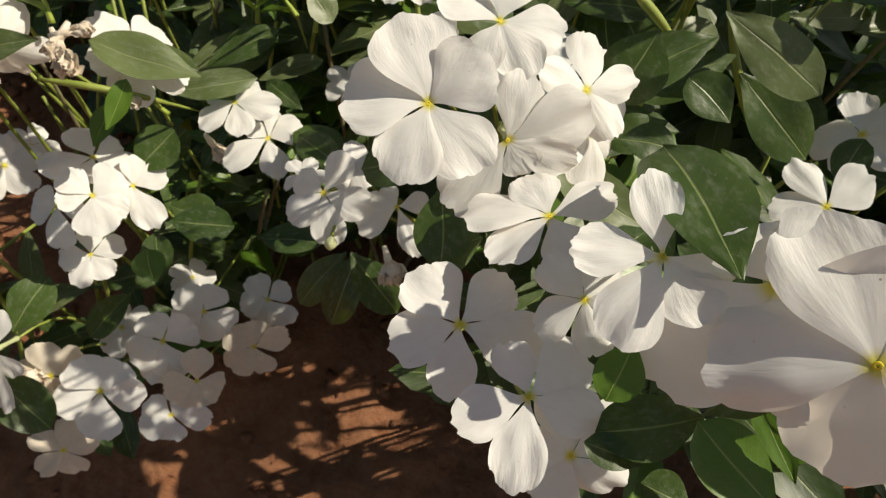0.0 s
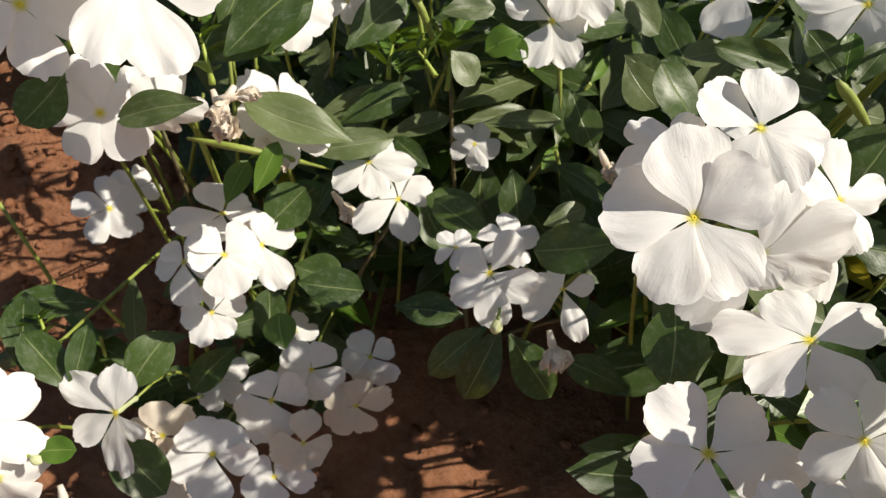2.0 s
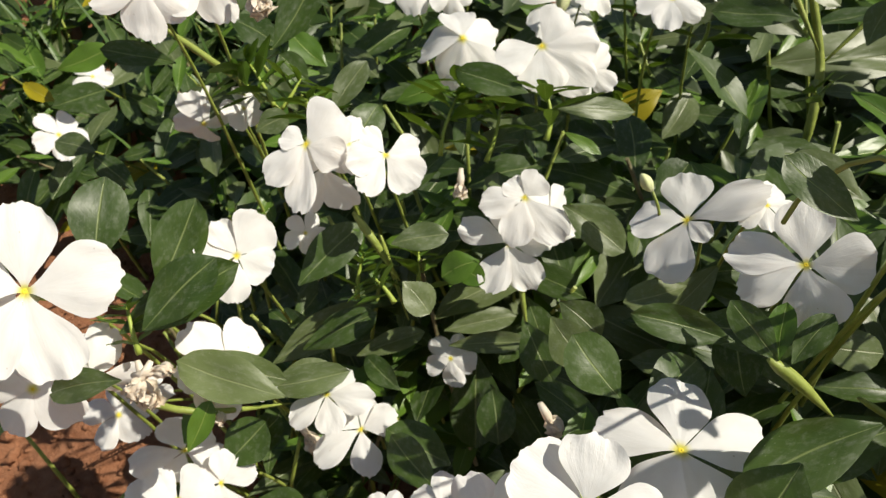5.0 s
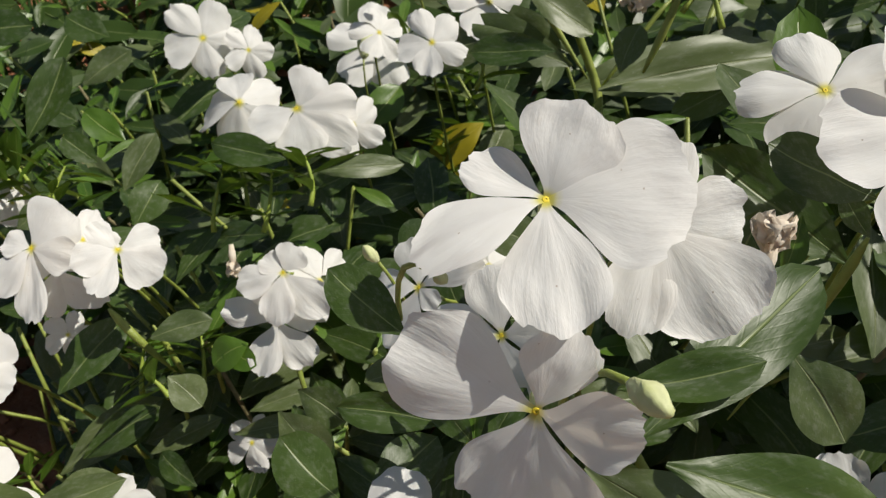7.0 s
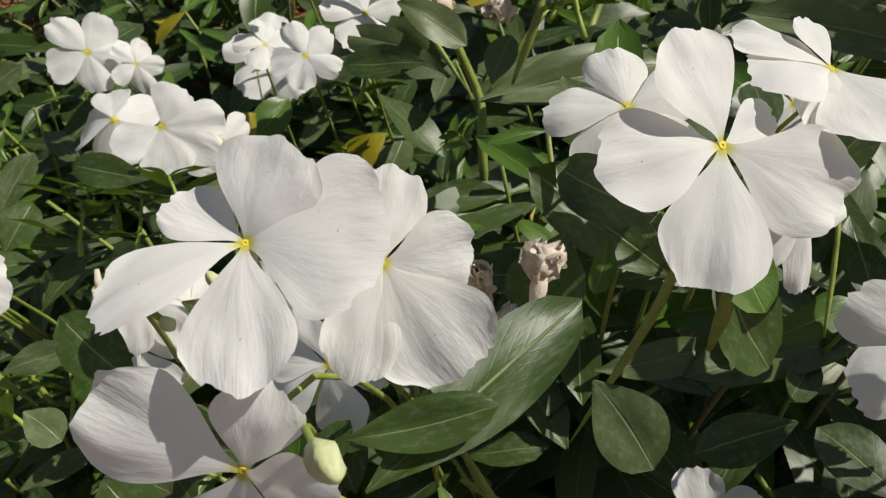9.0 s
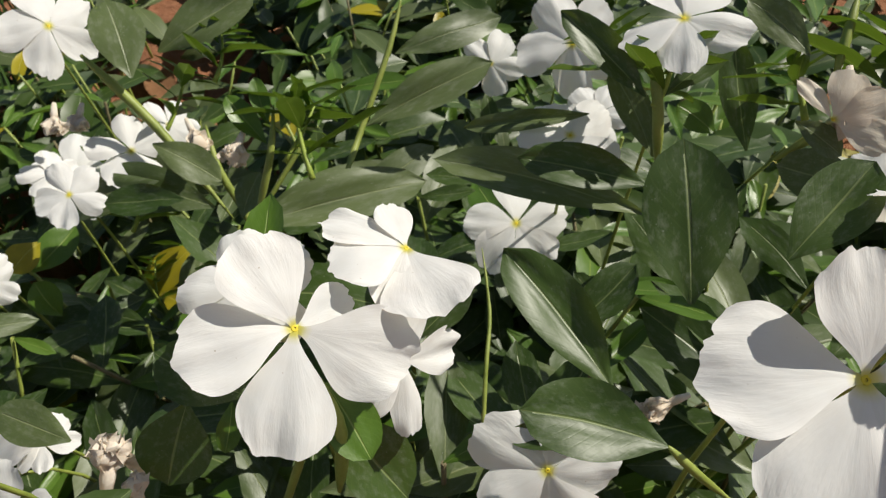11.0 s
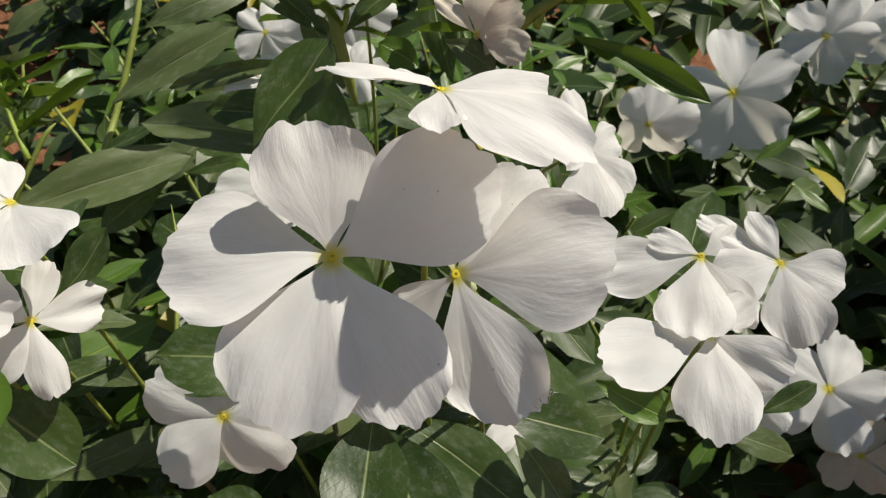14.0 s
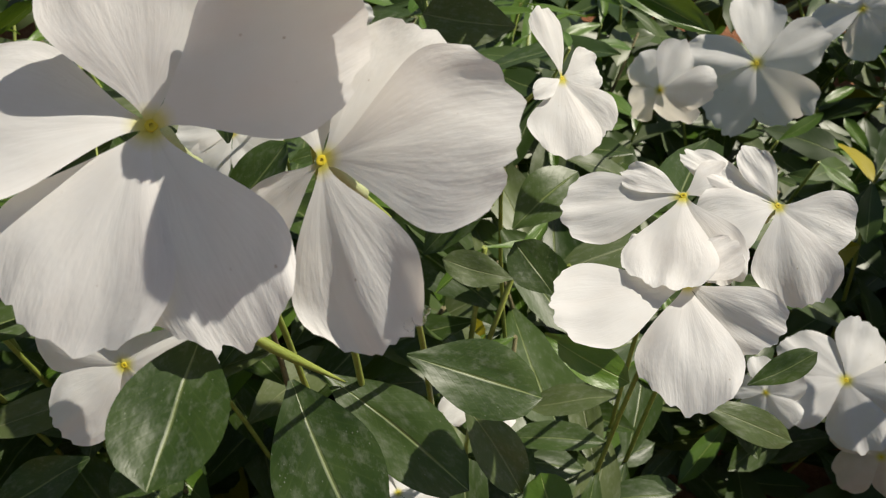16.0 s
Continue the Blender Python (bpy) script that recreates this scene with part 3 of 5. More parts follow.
bloom((-0.054, 0.235, 0.101), (0.14, -0.70, 0.70), (0.97, 0.23, 0.04), 0.0133, ((-171, 0.99, 1.00, 0), (-111, 1.05, 0.93, 0), (-56, 1.19, 1.14, 0), (26, 0.87, 0.95, 0), (117, 1.00, 1.00, 0)))
bloom((-0.055, 0.214, 0.093), (0.27, -0.80, 0.53), (0.95, 0.30, -0.04), 0.0150, ((-137, 1.08, 1.14, 0), (-70, 1.01, 0.88, 0), (17, 1.13, 1.03, 0), (81, 0.91, 0.95, 0), (141, 0.97, 0.99, 0)), "cream")
bloom((-0.070, 0.187, 0.107), (0.31, -0.70, 0.64), (0.94, 0.32, -0.11), 0.0131, ((-169, 1.07, 1.17, 0), (-117, 1.08, 0.96, -3), (-66, 0.96, 0.91, 0), (-20, 0.87, 1.07, 0), (86, 1.11, 1.06, 0)), "cream")
bloom((-0.079, 0.175, 0.095), (0.24, -0.71, 0.66), (0.96, 0.26, -0.08), 0.0131, ((-155, 1.11, 1.00, 0), (-95, 0.94, 1.10, 0), (-13, 1.31, 1.11, 0), (45, 0.83, 0.98, 0), (146, 0.91, 0.94, 0)))
bloom((-0.089, 0.236, 0.107), (0.16, -0.10, 0.98), (0.95, 0.29, -0.12), 0.0108, (72, 141, -143, -75, 0))
bloom((-0.117, 0.213, 0.090), (0.12, -0.33, 0.94), (0.96, 0.27, -0.03), 0.0134, (100, 171, -116, -44, 27))
bloom((-0.113, 0.151, 0.100), (0.34, -0.64, 0.69), (0.94, 0.28, -0.20), 0.0132, (81, 149, -133, -66, 9), "cream")
bloom((-0.016, 0.201, 0.230), (0.06, -0.67, 0.74), (0.97, 0.20, 0.11), 0.0131, ((-149, 1.01, 0.84, 0), (-88, 1.25, 0.86, 0), (-26, 1.09, 0.91, 0), (51, 1.05, 0.73, 0), (144, 0.70, 0.73, 0)))
bloom((0.006, 0.204, 0.226), (0.26, -0.64, 0.72), (0.94, 0.35, -0.02), 0.0114, ((-156, 1.23, 0.80, 0), (-75, 1.50, 0.71, 0), (6, 0.86, 0.64, 0), (117, 0.63, 0.57, 0), (159, 0.89, 0.56, 0)))
bloom((-0.012, 0.222, 0.220), (-0.09, -0.12, 0.99), (0.98, 0.15, 0.10), 0.0098, (81, 151, -132, -66, 11))
bloom((-0.027, 0.217, 0.217), (-0.19, -0.21, 0.96), (0.96, 0.16, 0.22), 0.0073, (127, -159, -86, -18, 59))
bloom((-0.029, 0.293, 0.188), (0.01, -0.45, 0.89), (0.98, 0.19, 0.08), 0.0108, (-158, -88, -15, 58, 127))
bloom((-0.065, 0.259, 0.201), (0.03, -0.29, 0.96), (0.97, 0.25, 0.05), 0.0138, ((-140, 1.16, 0.84, 0), (-79, 1.09, 0.85, 0), (-15, 1.24, 0.88, 0), (39, 0.84, 0.69, 0), (162, 0.77, 0.61, 0)))
bloom((-0.052, 0.255, 0.189), (0.08, -0.37, 0.93), (0.97, 0.26, 0.01), 0.0138, ((-146, 1.43, 0.89, 0), (-81, 1.22, 0.88, 0), (16, 0.99, 0.92, 0), (72, 0.81, 0.67, 0), (146, 0.64, 0.63, 0)))
bloom((-0.134, 0.216, 0.243), (0.54, -0.60, 0.59), (0.82, 0.53, -0.22), 0.0153, (-125, -53, 19, 91, 163))
bloom((-0.120, 0.224, 0.242), (0.53, -0.81, 0.26), (0.85, 0.51, -0.15), 0.0148, (-95, -27, 51, 118, -168), "droop")
bloom((-0.117, 0.221, 0.287), (0.48, -0.38, 0.79), (0.82, 0.51, -0.25), 0.0219, ((-119, 1.06, 0.69, 0), (-71, 1.11, 0.83, 0), (6, 1.04, 0.96, 6), (87, 1.02, 0.79, 9), (161, 0.90, 0.86, 3)))
bloom((-0.146, 0.216, 0.276), (0.49, -0.44, 0.76), (0.81, 0.54, -0.21), 0.0185, (-80, -8, 65, 135, -152))
bloom((-0.094, 0.273, 0.251), (0.52, -0.41, 0.75), (0.83, 0.47, -0.32), 0.0138, ((-100, 1.11, 0.92, 0), (-23, 0.88, 1.03, 0), (55, 1.16, 1.34, 3), (120, 0.96, 0.80, 0), (176, 0.99, 0.97, 0)))
bloom((-0.091, 0.247, 0.228), (0.46, -0.21, 0.86), (0.84, 0.43, -0.35), 0.0175, ((134, 1.0, 1.0), (56, 0.95, 1.0), (-28, 1.1, 0.9), (-100, 1.0, 0.9), (-165, 0.9, 0.9)))
bloom((-0.078, 0.304, 0.276), (0.29, -0.64, 0.71), (0.94, 0.33, -0.09), 0.0152, ((-138, 1.15, 0.80, 0), (-99, 1.51, 0.75, 0), (-29, 0.86, 0.89, 0), (42, 1.04, 1.27, 3), (157, 0.55, 0.62, -5)))
bloom((-0.052, 0.307, 0.274), (0.59, -0.42, 0.69), (0.78, 0.51, -0.36), 0.0131, ((-166, 1.01, 0.84, 0), (-125, 1.18, 0.80, 0), (-44, 1.13, 1.17, 0), (11, 0.97, 0.90, 0), (133, 0.82, 0.65, 0)))
bloom((-0.073, 0.303, 0.268), (0.48, -0.78, 0.40), (0.88, 0.43, -0.22), 0.0147, ((-114, 1.15, 0.75), (-63, 1.2, 0.9), (21, 0.8, 0.8), (100, 0.6, 0.8), (170, 0.7, 0.8)))
bloom((-0.067, 0.312, 0.272), (0.52, -0.34, 0.78), (0.82, 0.48, -0.33), 0.0102, (62, 130, -18, -70, -157))
bloom((-0.011, 0.310, 0.240), (0.20, -0.64, 0.74), (0.97, 0.26, -0.04), 0.0161, ((-116, 1.17, 0.83, 0), (-66, 1.11, 0.83, 0), (6, 0.79, 0.74, 0), (91, 0.88, 0.88, 11), (158, 1.16, 0.66, 0)))
bloom((-0.008, 0.318, 0.255), (0.18, -0.62, 0.77), (0.97, 0.24, -0.03), 0.0136, ((-171, 1.11, 0.85, 0), (-106, 1.27, 0.93, -3), (-50, 1.46, 1.07, 0), (52, 0.68, 0.88, 9), (134, 0.59, 0.71, 0)))
bloom((-0.001, 0.327, 0.241), (0.59, -0.33, 0.74), (0.79, 0.44, -0.43), 0.0138, (-32, 34, 106, -177, -113))
bloom((0.042, 0.297, 0.276), (-0.44, -0.35, 0.82), (0.89, -0.04, 0.46), 0.0161, ((-117, 1.18, 1.06, 0), (-52, 0.55, 0.43, 0), (9, 1.44, 0.77, 3), (86, 0.89, 0.95, 5), (172, 1.04, 0.84, 0)))
bloom((0.067, 0.270, 0.293), (-0.29, -0.62, 0.73), (0.95, -0.12, 0.28), 0.0156, ((-155, 1.05, 0.78, 0), (-76, 0.98, 1.03, 0), (3, 0.93, 0.96, 0), (94, 1.00, 0.88, 6), (167, 1.15, 0.74, 0)))
bloom((0.061, 0.298, 0.285), (0.08, -0.29, 0.95), (0.99, 0.10, -0.05), 0.0081, (64, 132, -148, -84, -6))
bloom((-0.014, 0.373, 0.279), (0.25, -0.66, 0.71), (0.96, 0.27, -0.08), 0.0186, ((-159, 0.96, 0.81, 0), (-86, 0.92, 1.05, 0), (-42, 1.31, 0.91, 0), (-4, 1.14, 0.91, 0), (48, 0.77, 1.02, 4)))
bloom((0.004, 0.376, 0.270), (0.53, -0.60, 0.60), (0.84, 0.47, -0.27), 0.0123, (-35, 32, 106, 180, -113))
bloom((-0.052, 0.404, 0.259), (0.13, -0.51, 0.85), (0.97, 0.25, 0.00), 0.0212, (99, 169, -114, -48, 29), "droop")
bloom((-0.096, 0.469, 0.250), (0.40, -0.67, 0.63), (0.91, 0.40, -0.15), 0.0190, (-90, -17, 55, 126, -161))
bloom((-0.075, 0.470, 0.243), (0.51, -0.60, 0.61), (0.85, 0.47, -0.24), 0.0127, (61, 134, -153, -84, -9))
bloom((-0.022, 0.502, 0.227), (0.09, -0.49, 0.87), (0.98, 0.17, -0.00), 0.0253, (146, -134, -69, 7, 80))
bloom((0.029, 0.408, 0.284), (0.17, -0.60, 0.79), (0.98, 0.17, -0.08), 0.0136, (-29, 46, 113, -170, -101))
bloom((-0.128, 0.315, 0.319), (0.69, -0.52, 0.50), (0.70, 0.65, -0.30), 0.0158, (40, 112, -175, -104, -32))
bloom((-0.117, 0.330, 0.318), (0.72, -0.51, 0.47), (0.68, 0.66, -0.31), 0.0164, (-70, 3, 74, 147, -141))
bloom((-0.291, 0.398, 0.170), (0.66, -0.24, 0.71), (0.67, 0.61, -0.42), 0.0153, (62, 131, -154, -84, -11))
bloom((-0.299, 0.447, 0.176), (0.62, -0.26, 0.74), (0.70, 0.61, -0.36), 0.0121, (62, 130, -153, -84, -11))
bloom((-0.150, 0.348, 0.239), (0.47, -0.88, 0.04), (0.85, 0.45, -0.28), 0.0153, (-90, -19, 60, 122, -156), "droop")
bloom((-0.135, 0.357, 0.243), (0.72, -0.40, 0.57), (0.67, 0.62, -0.41), 0.0094, (31, 102, 176, -114, -40))
bloom((-0.085, 0.302, 0.235), (0.50, -0.42, 0.75), (0.84, 0.46, -0.30), 0.0081, (60, 132, -155, -84, -11))
bloom((0.014, 0.171, 0.301), (0.06, -0.63, 0.77), (0.98, 0.18, 0.07), 0.0157, ((-116, 1.06, 0.94, 0), (-53, 1.06, 0.98, 3), (34, 0.93, 1.03, 13), (101, 1.07, 1.17, 16), (172, 1.06, 1.07, 0)))
bloom((0.025, 0.192, 0.307), (0.05, -0.39, 0.92), (0.99, 0.17, 0.01), 0.0126, ((-119, 0.86, 0.74, -7), (-69, 1.06, 0.90, 0), (-14, 1.07, 1.05, 0), (77, 0.92, 1.00, 11), (146, 1.07, 1.12, 0)))
bloom((0.031, 0.175, 0.291), (0.14, -0.84, 0.52), (0.98, 0.19, 0.03), 0.0144, ((-127, 1.38, 1.07, -5), (-56, 0.59, 0.66, 0), (-21, 1.12, 0.68, -3), (23, 1.29, 1.02, 3), (76, 1.02, 0.79, 0)))
bloom((0.046, 0.189, 0.296), (0.35, -0.50, 0.79), (0.93, 0.31, -0.21), 0.0121, (15, 81, 163, -134, -57))
bloom((0.050, 0.188, 0.285), (0.56, -0.49, 0.67), (0.81, 0.49, -0.32), 0.0134, (-13, 43, 134, -167, -93))
bloom((0.010, 0.188, 0.299), (-0.19, -0.48, 0.85), (0.96, 0.08, 0.26), 0.0101, (117, -172, -96, -29, 48))
bloom((0.042, 0.161, 0.286), (-0.24, -0.04, 0.97), (0.97, 0.07, 0.25), 0.0144, ((-138, 1.14, 0.82, 0), (-68, 0.91, 0.80, 0), (22, 1.02, 0.73, 0), (112, 0.80, 0.82, 4), (173, 1.24, 0.85, 0)))
bloom((0.058, 0.141, 0.305), (-0.08, -0.53, 0.84), (0.99, 0.08, 0.14), 0.0142, ((-119, 1.21, 0.89, 0), (-56, 0.93, 0.82, 0), (-20, 0.86, 0.43, 0), (98, 1.02, 0.66, 6), (175, 1.08, 0.70, 0)))
bloom((0.028, 0.141, 0.271), (0.00, -0.33, 0.94), (0.98, 0.17, 0.06), 0.0153, ((-165, 0.97, 0.82, 0), (-101, 1.01, 0.69, 0), (-20, 1.22, 0.94, 2), (41, 0.94, 0.76, 0), (123, 0.96, 1.00, 0)))
bloom((0.043, 0.127, 0.273), (-0.03, -0.39, 0.92), (0.98, 0.15, 0.10), 0.0150, ((-163, 1.03, 0.76, 0), (-103, 1.20, 0.76, 0), (-20, 0.97, 0.70, 0), (39, 0.93, 0.84, 6), (107, 0.75, 0.61, -8)))
bloom((0.055, 0.123, 0.258), (0.04, -0.70, 0.71), (0.97, 0.20, 0.15), 0.0138, (-119, -52, 22, 95, 163))
bloom((0.050, 0.143, 0.285), (-0.33, -0.44, 0.84), (0.93, -0.01, 0.36), 0.0108, (60, 132, -157, -84, -13))
bloom((0.075, 0.137, 0.308), (-0.20, -0.75, 0.64), (0.94, 0.04, 0.34), 0.0234, ((-146, 1.15, 1.1), (-80, 1.0, 1.0), (-17, 1.0, 1.0), (100, 0.42, 0.8), (39, 0.55, 0.8)))
bloom((0.090, 0.126, 0.307), (-0.35, -0.76, 0.54), (0.87, -0.04, 0.50), 0.0241, (168, -117, -49, 26, 97))
bloom((0.099, 0.148, 0.294), (-0.60, -0.09, 0.80), (0.80, -0.14, 0.58), 0.0156, (90, 158, -124, -58, 18))
bloom((0.120, 0.203, 0.260), (-0.32, -0.38, 0.87), (0.95, -0.10, 0.31), 0.0146, (120, 38, -60, -137, -172))
bloom((0.155, 0.263, 0.236), (-0.42, -0.52, 0.74), (0.91, -0.18, 0.38), 0.0163, (100, 173, -115, -44, 29))
bloom((0.139, 0.279, 0.345), (0.33, -0.54, 0.77), (0.94, 0.16, -0.29), 0.0211, ((-166, 1.02, 0.83, 0), (-95, 1.13, 0.90, 0), (-18, 1.11, 0.94, 4), (30, 0.62, 0.47, -10), (119, 0.91, 0.88, 14)))
bloom((0.160, 0.298, 0.347), (0.20, -0.17, 0.97), (0.98, 0.07, -0.19), 0.0157, ((-159, 1.06, 1.09, 3), (-109, 0.90, 0.68, -7), (-73, 1.20, 1.35, 6), (108, 0.69, 0.61, 10), (156, 1.17, 0.68, 0)))
bloom((0.158, 0.285, 0.327), (0.60, -0.62, 0.51), (0.79, 0.35, -0.50), 0.0155, ((13, 0.98, 0.72), (-75, 1.1, 0.62), (-125, 0.85, 0.6), (74, 0.8, 0.5), (150, 0.8, 0.7)))
bloom((0.126, 0.295, 0.341), (-0.07, -0.46, 0.89), (1.00, 0.00, 0.08), 0.0144, (164, -120, -49, 20, 98))
bloom((0.189, 0.276, 0.297), (-0.02, -0.83, 0.56), (0.99, -0.08, -0.09), 0.0183, (148, 72, 0, -72, -137))
bloom((0.195, 0.393, 0.273), (0.10, -0.62, 0.78), (0.99, -0.01, -0.13), 0.0191, (177, 92, 9, -52, -131))
bloom((0.208, 0.375, 0.322), (0.01, -0.33, 0.95), (0.99, -0.09, -0.04), 0.0163, (180, -104, -43, 43, 104))
bloom((0.230, 0.492, 0.294), (-0.15, -0.76, 0.64), (0.99, -0.16, 0.04), 0.0241, (-100, -28, 45, 116, -171))
bloom((0.195, 0.513, 0.275), (-0.14, -0.74, 0.65), (0.99, -0.14, 0.06), 0.0166, (-160, -88, -17, 57, 127))
bloom((0.233, 0.444, 0.287), (-0.16, -0.48, 0.86), (0.98, -0.21, 0.07), 0.0138, (63, 129, -152, -85, -11))
bloom((0.234, 0.369, 0.361), (-0.21, -0.35, 0.91), (0.94, -0.34, 0.08), 0.0172, (-151, -89, -18, 64, 121))
bloom((0.222, 0.244, 0.368), (-0.01, -0.60, 0.80), (0.99, -0.13, -0.08), 0.0212, ((-114, 1.08, 0.96, 0), (-67, 1.13, 0.81, 0), (24, 1.14, 0.86, 13), (96, 0.83, 0.81, 23), (178, 1.02, 0.92, 0)))
bloom((0.238, 0.243, 0.362), (-0.25, -0.53, 0.81), (0.95, -0.30, 0.10), 0.0192, ((-146, 0.73, 0.51, -19), (-71, 1.10, 0.82, 0), (5, 1.12, 1.03, 7), (45, 0.95, 0.70, -4), (109, 0.77, 0.51, -13)))
bloom((0.239, 0.253, 0.385), (0.15, 0.12, 0.98), (0.96, -0.24, -0.12), 0.0149, ((-87, 0.68, 0.54, -8), (-46, 1.51, 0.94, -2), (0, 0.92, 0.68, 6), (151, 0.60, 0.65, 0), (161, 1.11, 0.56, 0)))
bloom((0.284, 0.314, 0.326), (0.40, -0.64, 0.65), (0.90, 0.15, -0.41), 0.0135, ((-148, 0.63, 0.36, 0), (-89, 1.30, 1.33, 0), (-44, 1.17, 1.06, 0), (25, 0.82, 0.81, 0), (107, 1.18, 0.73, 0)))
bloom((0.298, 0.278, 0.320), (-0.28, -0.52, 0.81), (0.93, -0.35, 0.11), 0.0174, ((-169, 1.29, 0.87, 0), (-102, 1.26, 0.99, 26), (-65, 1.05, 0.70, 7), (33, 0.57, 0.45, -13), (153, 0.69, 0.39, -5)))
bloom((0.314, 0.273, 0.319), (-0.20, -0.54, 0.82), (0.95, -0.32, 0.02), 0.0154, ((-161, 0.95, 0.93, 7), (-82, 1.21, 0.99, 5), (-22, 0.86, 0.96, 0), (118, 0.82, 0.43, 0), (149, 1.28, 0.47, -3)))
bloom((0.293, 0.261, 0.315), (-0.28, -0.42, 0.86), (0.94, -0.32, 0.14), 0.0196, ((-161, 1.23, 0.95, 15), (-94, 1.17, 0.90, 15), (-37, 0.87, 0.63, 7), (38, 0.58, 0.42, -10), (126, 0.69, 0.43, -13)))
bloom((0.398, 0.321, 0.185), (-0.39, -0.32, 0.86), (0.89, -0.38, 0.26), 0.0247, (61, 132, -155, -84, -11))
bloom((0.369, 0.322, 0.183), (-0.53, -0.50, 0.68), (0.84, -0.42, 0.35), 0.0134, (161, -128, -56, 16, 88))
bloom((0.419, 0.310, 0.146), (-0.53, -0.62, 0.58), (0.85, -0.38, 0.37), 0.0188, (61, 131, -155, -84, -13), "cream")
bloom((0.368, 0.450, 0.233), (-0.54, -0.79, 0.30), (0.84, -0.52, 0.15), 0.0239, (-80, -6, 64, 137, -150), "droop")
bloom((0.443, 0.503, 0.208), (-0.36, -0.67, 0.65), (0.91, -0.40, 0.09), 0.0373, (90, 163, -125, -54, 19))
bloom((0.534, 0.557, 0.203), (-0.45, -0.66, 0.60), (0.86, -0.49, 0.11), 0.0286, (61, 132, -155, -84, -11))
bloom((0.260, 0.282, 0.266), (-0.02, -0.19, 0.98), (0.99, -0.16, -0.01), 0.0121, (0, 74, 141, -141, -74))
bloom((0.235, 0.294, 0.202), (0.16, -0.13, 0.98), (0.98, -0.09, -0.18), 0.0130, (72, 141, -143, -75, 0))
bloom((0.077, 0.237, 0.364), (0.10, -0.26, 0.96), (0.99, 0.13, -0.07), 0.0142, ((-159, 1.25, 0.75, 0), (-93, 1.19, 0.94, 0), (-11, 1.19, 1.41, 15), (62, 0.85, 0.97, 31), (144, 0.80, 0.60, -4)))
bloom((0.091, 0.241, 0.357), (0.12, -0.54, 0.83), (0.99, 0.07, -0.09), 0.0126, ((-105, 1.18, 0.79, -8), (-58, 1.30, 1.30, 0), (4, 0.87, 0.87, 5), (78, 0.92, 0.68, 10), (132, 0.85, 0.60, -10)))
bloom((0.077, 0.219, 0.346), (0.02, -0.92, 0.38), (1.00, -0.00, -0.06), 0.0161, ((-116, 1.10, 0.65, 0), (-76, 1.31, 0.87, 0), (4, 0.80, 0.80, 21), (67, 0.75, 0.68, 0), (157, 1.20, 1.00, 0)))
bloom((0.048, 0.428, 0.289), (0.36, -0.48, 0.80), (0.92, 0.29, -0.25), 0.0158, (23, 92, 164, -121, -54))
bloom((-0.004, 0.455, 0.261), (0.43, -0.36, 0.83), (0.88, 0.35, -0.31), 0.0129, (24, 92, 164, -120, -55))
bloom((0.015, 0.467, 0.324), (0.51, -0.54, 0.67), (0.85, 0.44, -0.29), 0.0196, (-40, 37, 103, 180, -110))
bloom((0.552, 0.556, 0.207), (-0.47, -0.56, 0.68), (0.83, -0.54, 0.12), 0.0266, (22, 92, 165, -122, -53))
bloom((0.031, 0.511, 0.250), (0.47, -0.49, 0.74), (0.88, 0.33, -0.34), 0.0152, (62, 130, -153, -84, -11))
bloom((0.046, 0.230, 0.266), (-0.13, 0.03, 0.99), (0.98, 0.18, 0.13), 0.0209, (81, 149, -132, -67, 9))

# ---- leaves ----
leaf((-0.019, 0.211, 0.189), (-0.040, 0.209, 0.188), (0.01, -0.38, 0.92), 0.0110)
leaf((-0.007, 0.208, 0.192), (-0.014, 0.188, 0.171), (-0.05, -0.34, 0.94), 0.0141)
leaf((-0.011, 0.210, 0.188), (-0.028, 0.195, 0.171), (-0.02, -0.35, 0.94), 0.0127)
leaf((-0.006, 0.193, 0.213), (0.012, 0.181, 0.203), (-0.09, -0.35, 0.93), 0.0135)
leaf((-0.015, 0.232, 0.205), (-0.040, 0.248, 0.205), (0.00, -0.47, 0.88), 0.0125)
leaf((0.015, 0.202, 0.255), (-0.006, 0.205, 0.239), (-0.11, -0.46, 0.88), 0.0141)
leaf((0.019, 0.170, 0.278), (0.022, 0.157, 0.268), (-0.22, -0.39, 0.89), 0.0135)
leaf((-0.142, 0.167, 0.159), (-0.163, 0.179, 0.168), (0.32, -0.24, 0.92), 0.0134)
leaf((-0.142, 0.167, 0.159), (-0.142, 0.185, 0.172), (0.30, -0.25, 0.92), 0.0091)
leaf((-0.131, 0.178, 0.143), (-0.123, 0.195, 0.156), (0.25, -0.27, 0.93), 0.0166)
leaf((-0.132, 0.162, 0.142), (-0.107, 0.149, 0.132), (0.23, -0.19, 0.96), 0.0181)
leaf((-0.140, 0.143, 0.165), (-0.128, 0.146, 0.167), (0.29, -0.18, 0.94), 0.0087, "young")
leaf((-0.092, 0.216, 0.132), (-0.097, 0.232, 0.144), (0.16, -0.34, 0.93), 0.0133)
leaf((-0.109, 0.219, 0.114), (-0.123, 0.201, 0.100), (0.19, -0.28, 0.94), 0.0140)
leaf((-0.109, 0.232, 0.193), (-0.105, 0.245, 0.203), (0.22, -0.44, 0.87), 0.0087, "young")
leaf((-0.084, 0.228, 0.171), (-0.066, 0.228, 0.170), (0.13, -0.39, 0.91), 0.0161)
